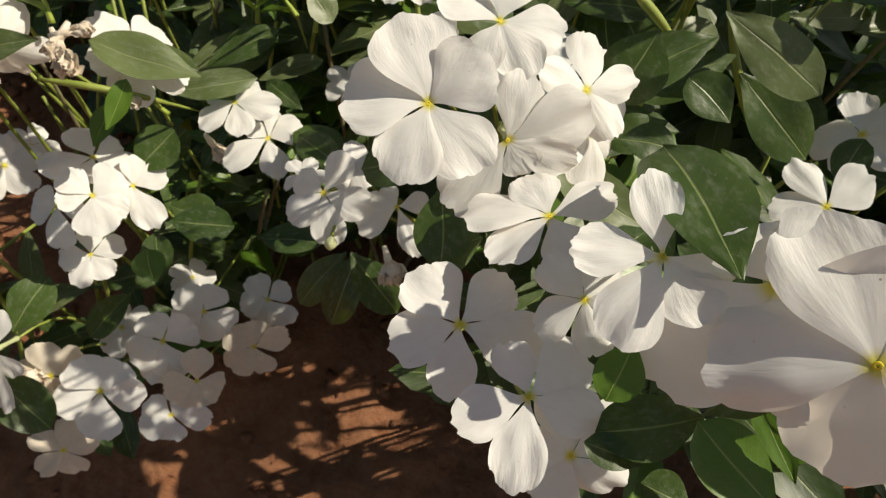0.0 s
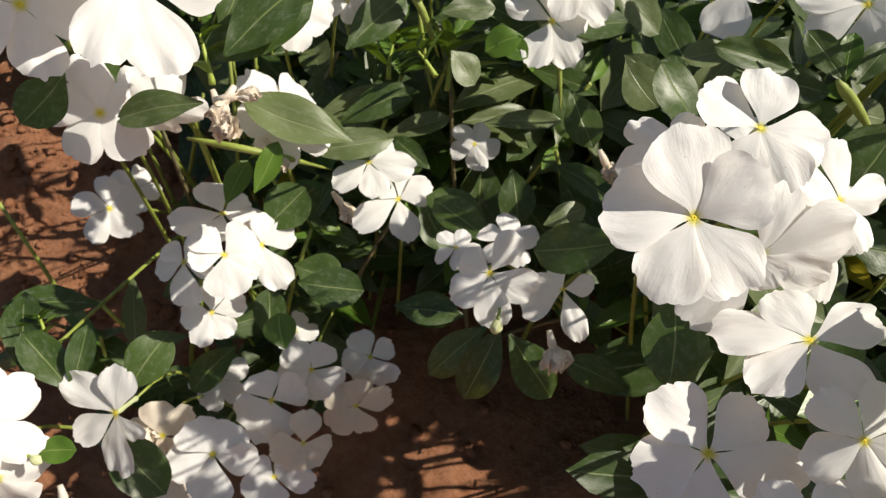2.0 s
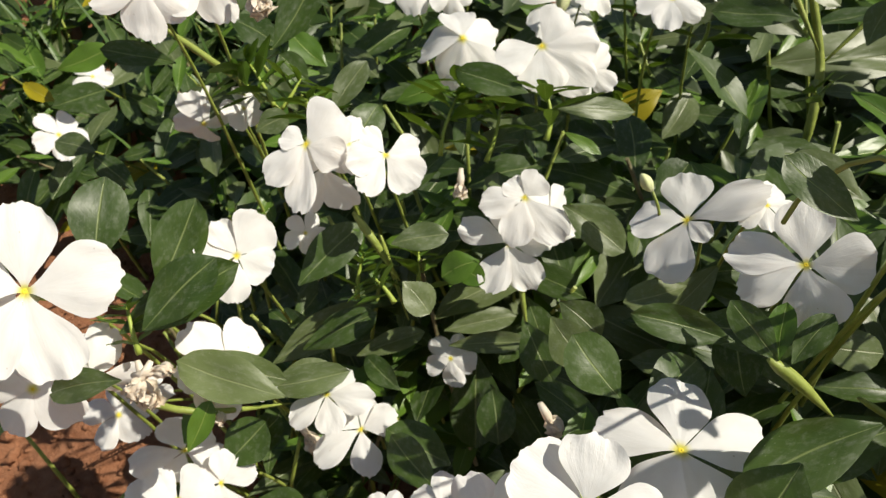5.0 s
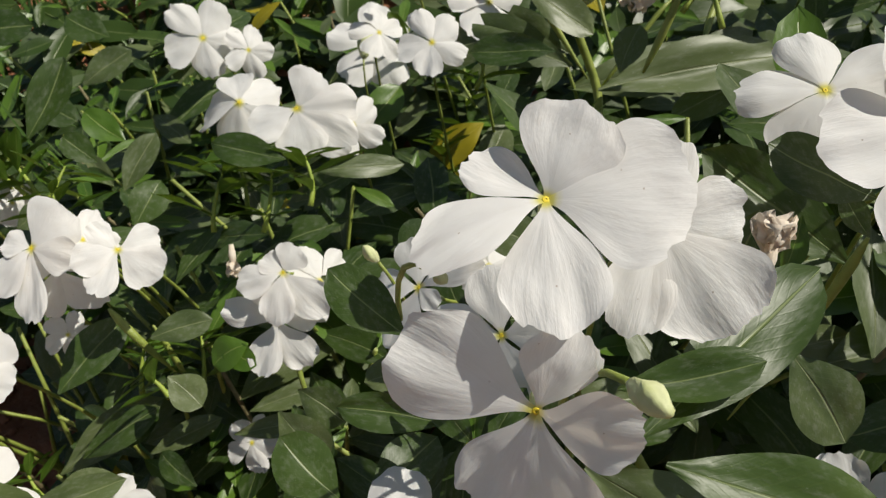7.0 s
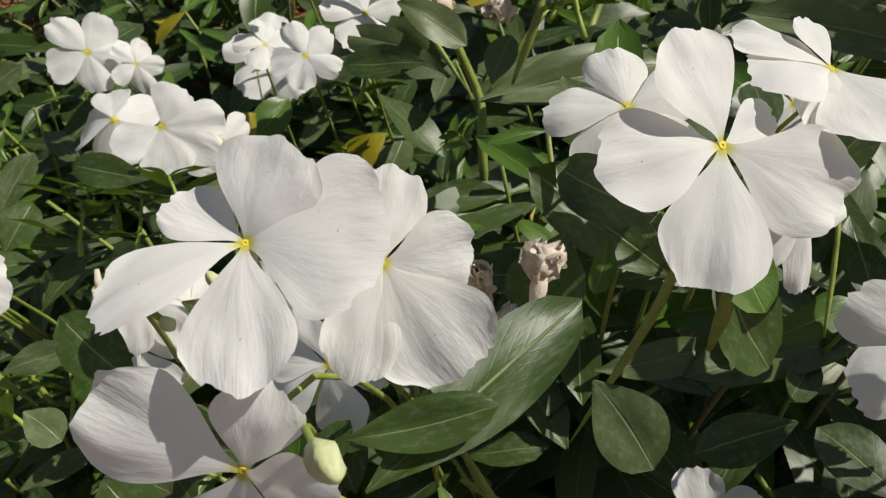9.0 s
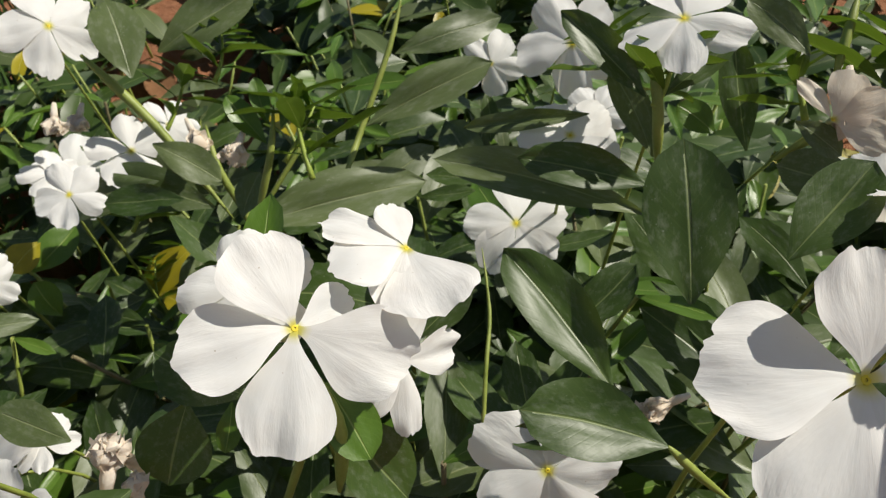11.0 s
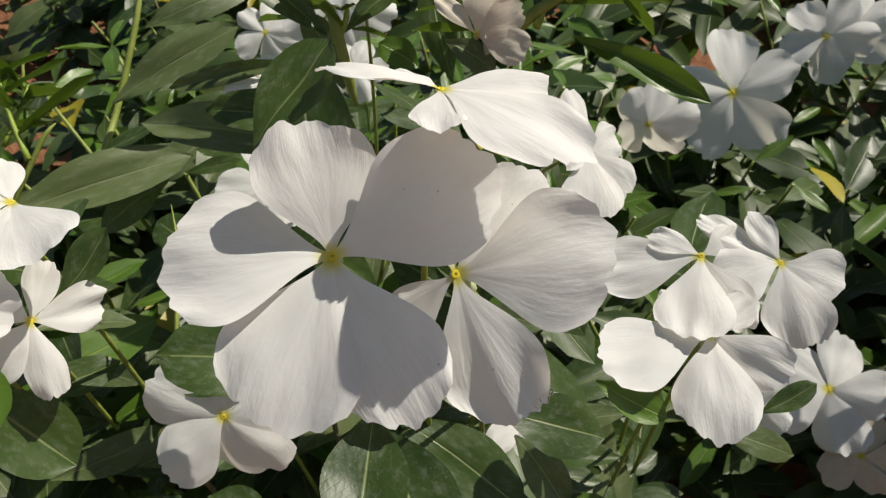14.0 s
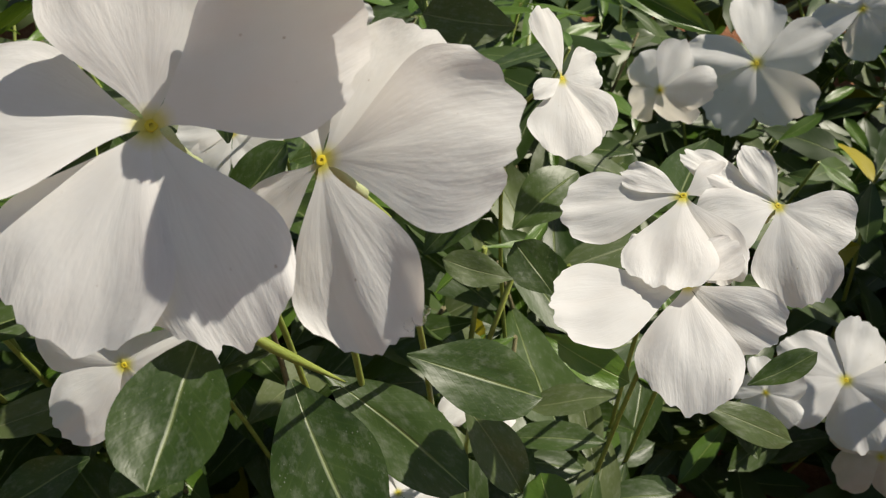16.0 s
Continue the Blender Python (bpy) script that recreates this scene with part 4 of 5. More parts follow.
leaf((-0.092, 0.238, 0.179), (-0.083, 0.252, 0.189), (0.16, -0.44, 0.89), 0.0131)
leaf((-0.102, 0.244, 0.232), (-0.071, 0.244, 0.231), (0.18, -0.51, 0.84), 0.0116, "dusty")
leaf((-0.087, 0.252, 0.207), (-0.058, 0.262, 0.214), (0.13, -0.50, 0.86), 0.0116, "dusty")
leaf((-0.080, 0.274, 0.202), (-0.056, 0.289, 0.213), (0.11, -0.54, 0.84), 0.0123)
leaf((-0.105, 0.222, 0.250), (-0.130, 0.214, 0.245), (0.30, -0.46, 0.83), 0.0102, "dusty")
leaf((-0.138, 0.213, 0.259), (-0.146, 0.200, 0.250), (0.39, -0.43, 0.82), 0.0130)
leaf((-0.103, 0.235, 0.257), (-0.087, 0.255, 0.271), (0.23, -0.56, 0.79), 0.0154)
leaf((-0.031, 0.302, 0.234), (-0.017, 0.298, 0.231), (-0.01, -0.61, 0.79), 0.0089, "young")
leaf((-0.078, 0.295, 0.230), (-0.063, 0.305, 0.237), (0.12, -0.60, 0.79), 0.0102, "young")
leaf((-0.027, 0.285, 0.208), (0.001, 0.291, 0.212), (-0.04, -0.55, 0.83), 0.0080, "dusty")
leaf((-0.000, 0.284, 0.232), (0.012, 0.270, 0.222), (-0.09, -0.56, 0.82), 0.0131)
leaf((0.010, 0.263, 0.264), (0.023, 0.255, 0.257), (-0.14, -0.59, 0.79), 0.0126, "dusty")
leaf((-0.012, 0.288, 0.184), (-0.005, 0.271, 0.171), (-0.04, -0.49, 0.87), 0.0152)
leaf((0.039, 0.202, 0.181), (0.019, 0.206, 0.185), (-0.15, -0.35, 0.92), 0.0118)
leaf((-0.044, 0.275, 0.187), (-0.060, 0.282, 0.194), (0.06, -0.51, 0.86), 0.0092)
leaf((-0.003, 0.221, 0.232), (0.008, 0.228, 0.237), (-0.10, -0.49, 0.87), 0.0078, "dusty")
leaf((-0.066, 0.239, 0.230), (-0.100, 0.238, 0.239), (0.37, -0.26, 0.89), 0.0156, "dusty")
leaf((-0.085, 0.257, 0.202), (-0.063, 0.266, 0.204), (0.30, -0.29, 0.91), 0.0140, "dusty")
leaf((-0.095, 0.273, 0.189), (-0.063, 0.299, 0.203), (0.30, -0.33, 0.89), 0.0152, "dusty")
leaf((-0.114, 0.236, 0.251), (-0.085, 0.259, 0.265), (0.43, -0.30, 0.85), 0.0158)
leaf((-0.113, 0.255, 0.248), (-0.107, 0.279, 0.268), (0.44, -0.34, 0.83), 0.0162)
leaf((-0.124, 0.248, 0.266), (-0.126, 0.267, 0.284), (0.51, -0.33, 0.80), 0.0168)
leaf((-0.080, 0.282, 0.230), (-0.064, 0.303, 0.244), (0.32, -0.40, 0.86), 0.0146)
leaf((-0.138, 0.360, 0.247), (-0.167, 0.346, 0.243), (0.45, -0.47, 0.76), 0.0152, "dusty")
leaf((-0.119, 0.338, 0.248), (-0.108, 0.346, 0.252), (0.39, -0.48, 0.79), 0.0105, "dusty")
leaf((-0.120, 0.366, 0.268), (-0.109, 0.391, 0.287), (0.39, -0.57, 0.72), 0.0144)
leaf((-0.111, 0.389, 0.222), (-0.100, 0.410, 0.238), (0.32, -0.55, 0.77), 0.0129, "dusty")
leaf((-0.089, 0.359, 0.230), (-0.082, 0.375, 0.242), (0.30, -0.52, 0.80), 0.0152)
leaf((-0.150, 0.344, 0.271), (-0.179, 0.340, 0.276), (0.50, -0.47, 0.72), 0.0103)
leaf((0.005, 0.317, 0.255), (0.028, 0.312, 0.244), (0.07, -0.50, 0.86), 0.0138, "dusty")
leaf((0.033, 0.312, 0.270), (0.041, 0.322, 0.276), (0.01, -0.55, 0.84), 0.0130)
leaf((0.078, 0.287, 0.301), (0.061, 0.290, 0.309), (-0.12, -0.56, 0.82), 0.0106, "dusty")
leaf((0.045, 0.284, 0.263), (0.029, 0.276, 0.261), (0.01, -0.45, 0.89), 0.0094, "dusty")
leaf((0.046, 0.274, 0.258), (0.074, 0.273, 0.262), (-0.07, -0.43, 0.90), 0.0131)
leaf((0.031, 0.242, 0.264), (0.017, 0.250, 0.275), (0.06, -0.37, 0.93), 0.0139)
leaf((0.038, 0.243, 0.262), (0.051, 0.263, 0.263), (-0.02, -0.38, 0.93), 0.0134)
leaf((0.096, 0.249, 0.268), (0.067, 0.236, 0.258), (-0.15, -0.34, 0.93), 0.0154)
leaf((-0.017, 0.249, 0.191), (-0.039, 0.252, 0.201), (0.19, -0.27, 0.94), 0.0161)
leaf((-0.092, 0.219, 0.219), (-0.088, 0.232, 0.230), (0.37, -0.21, 0.90), 0.0075, "young")
leaf((-0.096, 0.232, 0.183), (-0.085, 0.247, 0.193), (0.33, -0.22, 0.92), 0.0169)
leaf((-0.020, 0.303, 0.236), (-0.032, 0.296, 0.233), (0.19, -0.43, 0.88), 0.0115, "young")
leaf((-0.036, 0.308, 0.184), (-0.009, 0.321, 0.187), (0.15, -0.40, 0.90), 0.0108, "dusty")
leaf((-0.064, 0.284, 0.190), (-0.041, 0.298, 0.195), (0.23, -0.35, 0.91), 0.0094, "dusty")
leaf((-0.003, 0.305, 0.219), (0.008, 0.292, 0.204), (0.10, -0.40, 0.91), 0.0128)
leaf((-0.025, 0.317, 0.160), (-0.018, 0.288, 0.131), (0.14, -0.33, 0.93), 0.0231)
leaf((-0.015, 0.356, 0.270), (-0.041, 0.356, 0.278), (0.20, -0.59, 0.78), 0.0120)
leaf((-0.006, 0.355, 0.266), (0.024, 0.364, 0.265), (0.09, -0.60, 0.80), 0.0087, "dusty")
leaf((0.036, 0.484, 0.192), (0.010, 0.464, 0.182), (0.03, -0.61, 0.79), 0.0192, "yellow")
leaf((0.039, 0.441, 0.193), (0.049, 0.462, 0.209), (-0.01, -0.61, 0.79), 0.0166, "dusty")
leaf((0.080, 0.412, 0.272), (0.035, 0.414, 0.288), (-0.05, -0.68, 0.73), 0.0183, "dusty")
leaf((0.079, 0.424, 0.270), (0.049, 0.430, 0.285), (-0.06, -0.69, 0.72), 0.0145, "dusty")
leaf((-0.044, 0.290, 0.233), (-0.033, 0.285, 0.225), (0.23, -0.39, 0.89), 0.0123, "dusty")
leaf((-0.050, 0.298, 0.242), (-0.032, 0.306, 0.244), (0.24, -0.44, 0.86), 0.0103, "dusty")
leaf((0.066, 0.265, 0.243), (0.060, 0.278, 0.257), (-0.08, -0.41, 0.91), 0.0144)
leaf((0.081, 0.276, 0.234), (0.069, 0.287, 0.248), (-0.11, -0.41, 0.90), 0.0151)
leaf((0.090, 0.410, 0.263), (0.162, 0.433, 0.267), (-0.15, -0.64, 0.76), 0.0219, "dusty")
leaf((0.151, 0.432, 0.255), (0.121, 0.418, 0.249), (-0.17, -0.62, 0.77), 0.0143, "dusty")
leaf((0.078, 0.434, 0.267), (0.030, 0.432, 0.277), (0.03, -0.67, 0.74), 0.0146, "dusty")
leaf((0.096, 0.392, 0.282), (0.102, 0.405, 0.293), (-0.09, -0.66, 0.75), 0.0109, "dusty")
leaf((0.058, 0.232, 0.342), (0.046, 0.239, 0.347), (0.29, -0.46, 0.84), 0.0080)
leaf((0.090, 0.220, 0.340), (0.116, 0.247, 0.346), (-0.08, -0.47, 0.88), 0.0114)
leaf((0.087, 0.225, 0.343), (0.105, 0.230, 0.344), (-0.03, -0.45, 0.89), 0.0066)
leaf((0.120, 0.255, 0.313), (0.131, 0.245, 0.301), (-0.17, -0.41, 0.89), 0.0131, "dusty")
leaf((0.092, 0.214, 0.345), (0.121, 0.210, 0.341), (-0.12, -0.35, 0.93), 0.0111)
leaf((0.095, 0.216, 0.334), (0.103, 0.208, 0.326), (-0.05, -0.30, 0.95), 0.0080, "dusty")
leaf((0.134, 0.274, 0.324), (0.129, 0.279, 0.330), (-0.21, -0.56, 0.80), 0.0049)
leaf((0.141, 0.290, 0.300), (0.109, 0.304, 0.319), (-0.14, -0.57, 0.81), 0.0157)
leaf((0.218, 0.289, 0.336), (0.218, 0.311, 0.362), (-0.21, -0.55, 0.81), 0.0190)
leaf((0.214, 0.257, 0.378), (0.226, 0.265, 0.388), (-0.32, -0.52, 0.79), 0.0098)
leaf((0.227, 0.350, 0.310), (0.167, 0.366, 0.326), (-0.08, -0.60, 0.79), 0.0144, "dusty")
leaf((0.226, 0.348, 0.322), (0.190, 0.355, 0.328), (-0.12, -0.61, 0.79), 0.0128)
leaf((0.214, 0.379, 0.327), (0.176, 0.379, 0.325), (-0.07, -0.65, 0.75), 0.0068, "dusty")
leaf((0.212, 0.270, 0.314), (0.182, 0.276, 0.320), (-0.10, -0.39, 0.91), 0.0171)
leaf((0.209, 0.299, 0.295), (0.184, 0.331, 0.315), (-0.08, -0.49, 0.87), 0.0170)
leaf((0.201, 0.323, 0.292), (0.221, 0.334, 0.305), (-0.13, -0.50, 0.85), 0.0121)
leaf((0.142, 0.281, 0.326), (0.151, 0.269, 0.316), (0.13, -0.41, 0.90), 0.0116, "young")
leaf((0.123, 0.278, 0.325), (0.121, 0.271, 0.317), (0.24, -0.39, 0.89), 0.0050, "young")
leaf((0.130, 0.270, 0.337), (0.113, 0.276, 0.343), (0.27, -0.43, 0.86), 0.0120)
leaf((0.161, 0.294, 0.324), (0.173, 0.302, 0.334), (0.03, -0.51, 0.86), 0.0085)
leaf((0.079, 0.473, 0.221), (0.150, 0.485, 0.238), (0.12, -0.60, 0.79), 0.0254, "dusty")
leaf((0.122, 0.481, 0.217), (0.164, 0.500, 0.240), (0.06, -0.62, 0.78), 0.0184, "dusty")
leaf((0.139, 0.439, 0.289), (0.190, 0.454, 0.308), (0.03, -0.68, 0.74), 0.0173, "dusty")
leaf((0.151, 0.476, 0.301), (0.197, 0.487, 0.315), (0.00, -0.72, 0.69), 0.0155, "dusty")
leaf((0.063, 0.415, 0.300), (0.087, 0.406, 0.290), (0.27, -0.60, 0.75), 0.0136, "dusty")
leaf((0.110, 0.395, 0.311), (0.097, 0.406, 0.324), (0.21, -0.64, 0.74), 0.0086, "young")
leaf((0.061, 0.414, 0.284), (0.016, 0.410, 0.277), (0.34, -0.56, 0.76), 0.0163, "dusty")
leaf((0.074, 0.401, 0.285), (0.044, 0.402, 0.284), (0.30, -0.56, 0.77), 0.0123)
leaf((0.057, 0.430, 0.319), (0.048, 0.451, 0.343), (0.32, -0.67, 0.67), 0.0194, "dusty")
leaf((0.060, 0.454, 0.317), (0.098, 0.469, 0.335), (0.24, -0.70, 0.67), 0.0186, "dusty")
leaf((0.225, 0.362, 0.342), (0.203, 0.378, 0.360), (-0.15, -0.69, 0.71), 0.0103)
leaf((0.230, 0.362, 0.342), (0.250, 0.371, 0.353), (-0.24, -0.66, 0.71), 0.0077)
leaf((0.260, 0.367, 0.319), (0.258, 0.389, 0.344), (-0.28, -0.63, 0.73), 0.0113)
leaf((0.229, 0.359, 0.324), (0.219, 0.377, 0.344), (-0.17, -0.64, 0.75), 0.0098, "dusty")
leaf((0.251, 0.371, 0.323), (0.240, 0.377, 0.330), (-0.23, -0.62, 0.75), 0.0096, "young")
leaf((0.257, 0.344, 0.362), (0.244, 0.354, 0.373), (-0.31, -0.66, 0.68), 0.0090, "dusty")
leaf((0.115, 0.398, 0.315), (0.121, 0.408, 0.327), (0.17, -0.66, 0.73), 0.0070, "young")
leaf((0.111, 0.399, 0.316), (0.107, 0.409, 0.328), (0.20, -0.66, 0.73), 0.0066, "young")
leaf((0.143, 0.279, 0.317), (0.157, 0.272, 0.295), (0.10, -0.38, 0.92), 0.0165)
leaf((0.115, 0.276, 0.328), (0.110, 0.265, 0.315), (0.28, -0.37, 0.89), 0.0150)
leaf((0.290, 0.348, 0.339), (0.320, 0.323, 0.329), (-0.40, -0.54, 0.74), 0.0080, "young")
leaf((0.253, 0.334, 0.350), (0.264, 0.328, 0.344), (-0.26, -0.61, 0.75), 0.0071, "dusty")
leaf((0.297, 0.337, 0.358), (0.309, 0.341, 0.364), (-0.42, -0.60, 0.68), 0.0057, "young")
leaf((0.279, 0.338, 0.327), (0.258, 0.343, 0.331), (-0.27, -0.58, 0.77), 0.0142, "dusty")
leaf((0.166, 0.383, 0.258), (0.153, 0.392, 0.267), (0.10, -0.55, 0.83), 0.0150)
leaf((0.179, 0.364, 0.268), (0.155, 0.362, 0.263), (0.08, -0.52, 0.85), 0.0109, "dusty")
leaf((0.244, 0.244, 0.327), (0.263, 0.238, 0.322), (-0.06, -0.45, 0.89), 0.0110)
leaf((0.224, 0.230, 0.352), (0.220, 0.215, 0.349), (-0.09, -0.79, 0.61), 0.0111)
leaf((0.222, 0.265, 0.299), (0.232, 0.238, 0.286), (0.04, -0.46, 0.89), 0.0201)
leaf((0.227, 0.271, 0.292), (0.252, 0.252, 0.274), (0.02, -0.41, 0.91), 0.0159)
leaf((0.254, 0.268, 0.280), (0.264, 0.254, 0.265), (-0.07, -0.38, 0.92), 0.0104, "dusty")
leaf((0.270, 0.248, 0.260), (0.268, 0.256, 0.268), (-0.11, -0.33, 0.94), 0.0104, "young")
leaf((0.274, 0.315, 0.284), (0.292, 0.323, 0.295), (-0.15, -0.57, 0.81), 0.0138)
leaf((0.268, 0.286, 0.296), (0.254, 0.291, 0.300), (-0.08, -0.53, 0.84), 0.0078, "dusty")
leaf((0.305, 0.253, 0.294), (0.318, 0.255, 0.298), (-0.33, -0.38, 0.87), 0.0053)
leaf((0.302, 0.263, 0.276), (0.324, 0.254, 0.269), (-0.29, -0.35, 0.89), 0.0078, "dusty")
leaf((0.278, 0.289, 0.286), (0.271, 0.298, 0.295), (-0.13, -0.52, 0.84), 0.0113)
leaf((0.204, 0.281, 0.304), (0.180, 0.282, 0.302), (0.25, -0.50, 0.83), 0.0071)
leaf((0.171, 0.277, 0.267), (0.149, 0.272, 0.259), (0.32, -0.37, 0.87), 0.0121)
leaf((0.267, 0.256, 0.313), (0.280, 0.249, 0.306), (-0.16, -0.44, 0.88), 0.0070, "young")
leaf((0.191, 0.261, 0.262), (0.177, 0.278, 0.265), (0.24, -0.37, 0.90), 0.0155)
leaf((0.248, 0.271, 0.253), (0.232, 0.277, 0.257), (0.02, -0.39, 0.92), 0.0126)
leaf((0.067, 0.133, 0.313), (0.058, 0.171, 0.311), (-0.08, -0.52, 0.85), 0.0185)
leaf((0.086, 0.245, 0.284), (0.119, 0.232, 0.275), (-0.27, -0.59, 0.76), 0.0173, "dusty")
leaf((0.085, 0.239, 0.280), (0.059, 0.223, 0.268), (-0.18, -0.59, 0.79), 0.0147)
leaf((0.073, 0.211, 0.272), (0.058, 0.205, 0.267), (-0.16, -0.54, 0.83), 0.0109)
leaf((0.087, 0.209, 0.277), (0.075, 0.217, 0.282), (-0.22, -0.56, 0.80), 0.0121)
leaf((0.100, 0.249, 0.262), (0.127, 0.232, 0.250), (-0.28, -0.54, 0.79), 0.0185)
leaf((0.058, 0.133, 0.290), (0.055, 0.124, 0.283), (-0.18, -0.33, 0.92), 0.0091, "young")
leaf((0.075, 0.127, 0.278), (0.056, 0.122, 0.274), (-0.21, -0.29, 0.93), 0.0125)
leaf((0.065, 0.118, 0.272), (0.054, 0.120, 0.273), (-0.18, -0.26, 0.95), 0.0067)
leaf((0.087, 0.112, 0.277), (0.072, 0.123, 0.283), (-0.29, -0.26, 0.92), 0.0128, "young")
leaf((0.077, 0.115, 0.264), (0.068, 0.117, 0.266), (-0.23, -0.23, 0.94), 0.0094)
leaf((0.030, 0.164, 0.271), (0.017, 0.160, 0.268), (-0.01, -0.43, 0.90), 0.0128)
leaf((0.128, 0.301, 0.250), (0.160, 0.307, 0.255), (-0.31, -0.61, 0.73), 0.0108, "dusty")
leaf((0.129, 0.218, 0.253), (0.135, 0.231, 0.261), (-0.35, -0.50, 0.79), 0.0107)
leaf((0.083, 0.283, 0.249), (0.103, 0.284, 0.250), (-0.20, -0.61, 0.77), 0.0120, "dusty")
leaf((-0.044, 0.267, 0.177), (-0.029, 0.254, 0.167), (0.14, -0.47, 0.87), 0.0144)
leaf((-0.079, 0.217, 0.177), (-0.056, 0.219, 0.179), (0.23, -0.39, 0.89), 0.0151)
leaf((-0.043, 0.211, 0.186), (-0.021, 0.213, 0.187), (0.14, -0.40, 0.91), 0.0125)
leaf((-0.076, 0.193, 0.172), (-0.081, 0.202, 0.179), (0.26, -0.34, 0.90), 0.0114, "young")
leaf((0.063, 0.216, 0.295), (0.055, 0.202, 0.285), (-0.33, -0.55, 0.77), 0.0165)
leaf((0.058, 0.194, 0.279), (0.072, 0.194, 0.279), (-0.35, -0.48, 0.80), 0.0099)
leaf((0.063, 0.248, 0.283), (0.051, 0.257, 0.290), (-0.28, -0.62, 0.73), 0.0081)
leaf((0.066, 0.248, 0.283), (0.073, 0.258, 0.291), (-0.32, -0.62, 0.72), 0.0072)
leaf((0.063, 0.248, 0.283), (0.063, 0.259, 0.291), (-0.30, -0.62, 0.72), 0.0063, "young")
leaf((0.055, 0.256, 0.277), (0.030, 0.257, 0.279), (-0.23, -0.62, 0.75), 0.0092)
leaf((-0.072, 0.278, 0.203), (-0.057, 0.290, 0.212), (0.10, -0.55, 0.83), 0.0116)
leaf((0.011, 0.273, 0.259), (0.024, 0.267, 0.254), (-0.13, -0.62, 0.78), 0.0111, "dusty")
leaf((-0.252, 0.369, 0.216), (-0.230, 0.383, 0.221), (0.53, -0.42, 0.74), 0.0144)
leaf((-0.208, 0.342, 0.218), (-0.228, 0.341, 0.224), (0.52, -0.39, 0.76), 0.0121, "dusty")
leaf((-0.238, 0.390, 0.202), (-0.258, 0.390, 0.208), (0.52, -0.43, 0.74), 0.0134)
leaf((-0.282, 0.410, 0.207), (-0.257, 0.426, 0.214), (0.53, -0.45, 0.72), 0.0147, "young")
leaf((-0.169, 0.317, 0.225), (-0.187, 0.322, 0.235), (0.49, -0.38, 0.78), 0.0106)
leaf((-0.125, 0.398, 0.230), (-0.140, 0.403, 0.240), (0.37, -0.54, 0.76), 0.0125)
leaf((-0.251, 0.499, 0.237), (-0.219, 0.507, 0.237), (0.49, -0.55, 0.67), 0.0201)
leaf((-0.188, 0.487, 0.210), (-0.164, 0.506, 0.221), (0.41, -0.56, 0.72), 0.0168, "dusty")
leaf((-0.192, 0.447, 0.229), (-0.165, 0.443, 0.219), (0.45, -0.52, 0.73), 0.0170)
leaf((-0.128, 0.425, 0.221), (-0.148, 0.432, 0.232), (0.40, -0.52, 0.75), 0.0144, "young")
leaf((-0.173, 0.506, 0.229), (-0.198, 0.511, 0.239), (0.47, -0.57, 0.67), 0.0192)
leaf((-0.151, 0.520, 0.210), (-0.129, 0.536, 0.221), (0.39, -0.60, 0.70), 0.0188)
leaf((-0.008, 0.419, 0.236), (0.007, 0.434, 0.249), (0.30, -0.45, 0.84), 0.0150, "young")
leaf((-0.005, 0.428, 0.245), (-0.013, 0.414, 0.242), (0.30, -0.45, 0.84), 0.0140, "yellow")
leaf((0.006, 0.403, 0.225), (-0.001, 0.407, 0.241), (0.30, -0.45, 0.84), 0.0130, "young")

# ---- stems ----
sprig([(0.092, 0.400, 0.226), (0.091, 0.406, 0.246), (0.090, 0.418, 0.258), (0.081, 0.425, 0.280), (0.076, 0.438, 0.293)], 0.0024, STEM)
sprig([(0.091, 0.419, 0.257), (0.110, 0.433, 0.280), (0.116, 0.439, 0.284)], 0.0014, STEM)
sprig([(-0.174, 0.372, 0.268), (-0.146, 0.366, 0.255), (-0.115, 0.353, 0.249)], 0.002, STEM)
sprig([(-0.066, 0.305, 0.247), (-0.057, 0.300, 0.239), (-0.049, 0.299, 0.222)], 0.002, STEM)
sprig([(0.137, 0.280, 0.318), (0.133, 0.277, 0.302), (0.119, 0.268, 0.269)], 0.0015, STEM)
sprig([(0.129, 0.432, 0.270), (0.135, 0.452, 0.278), (0.149, 0.475, 0.305), (0.155, 0.489, 0.321)], 0.0019, STEM)
sprig([(0.038, 0.438, 0.325), (0.061, 0.428, 0.299), (0.086, 0.411, 0.267)], 0.0026, STEM)
sprig([(0.103, 0.386, 0.286), (0.111, 0.392, 0.308), (0.113, 0.403, 0.321)], 0.0018, STEM)
sprig([(0.230, 0.357, 0.322), (0.228, 0.361, 0.342), (0.226, 0.373, 0.354)], 0.0022, STEM)
sprig([(0.261, 0.352, 0.326), (0.278, 0.344, 0.349), (0.303, 0.349, 0.357)], 0.0022, STEM)
sprig([(0.268, 0.349, 0.353), (0.272, 0.357, 0.363), (0.275, 0.363, 0.369)], 0.0018, STEM)
sprig([(0.114, 0.251, 0.239), (0.102, 0.258, 0.257), (0.092, 0.267, 0.275)], 0.002, STEM)
sprig([(0.093, 0.267, 0.250), (0.106, 0.262, 0.247)], 0.0018, STEM)
sprig([(-0.116, 0.228, 0.227), (-0.091, 0.229, 0.227), (-0.077, 0.254, 0.198)], 0.0016, STEM)
sprig([(-0.008, 0.311, 0.234), (-0.004, 0.300, 0.226), (0.000, 0.293, 0.214)], 0.0014, STEM)
sprig([(-0.060, 0.312, 0.230), (-0.056, 0.309, 0.215), (-0.048, 0.301, 0.196)], 0.0014, STEM)
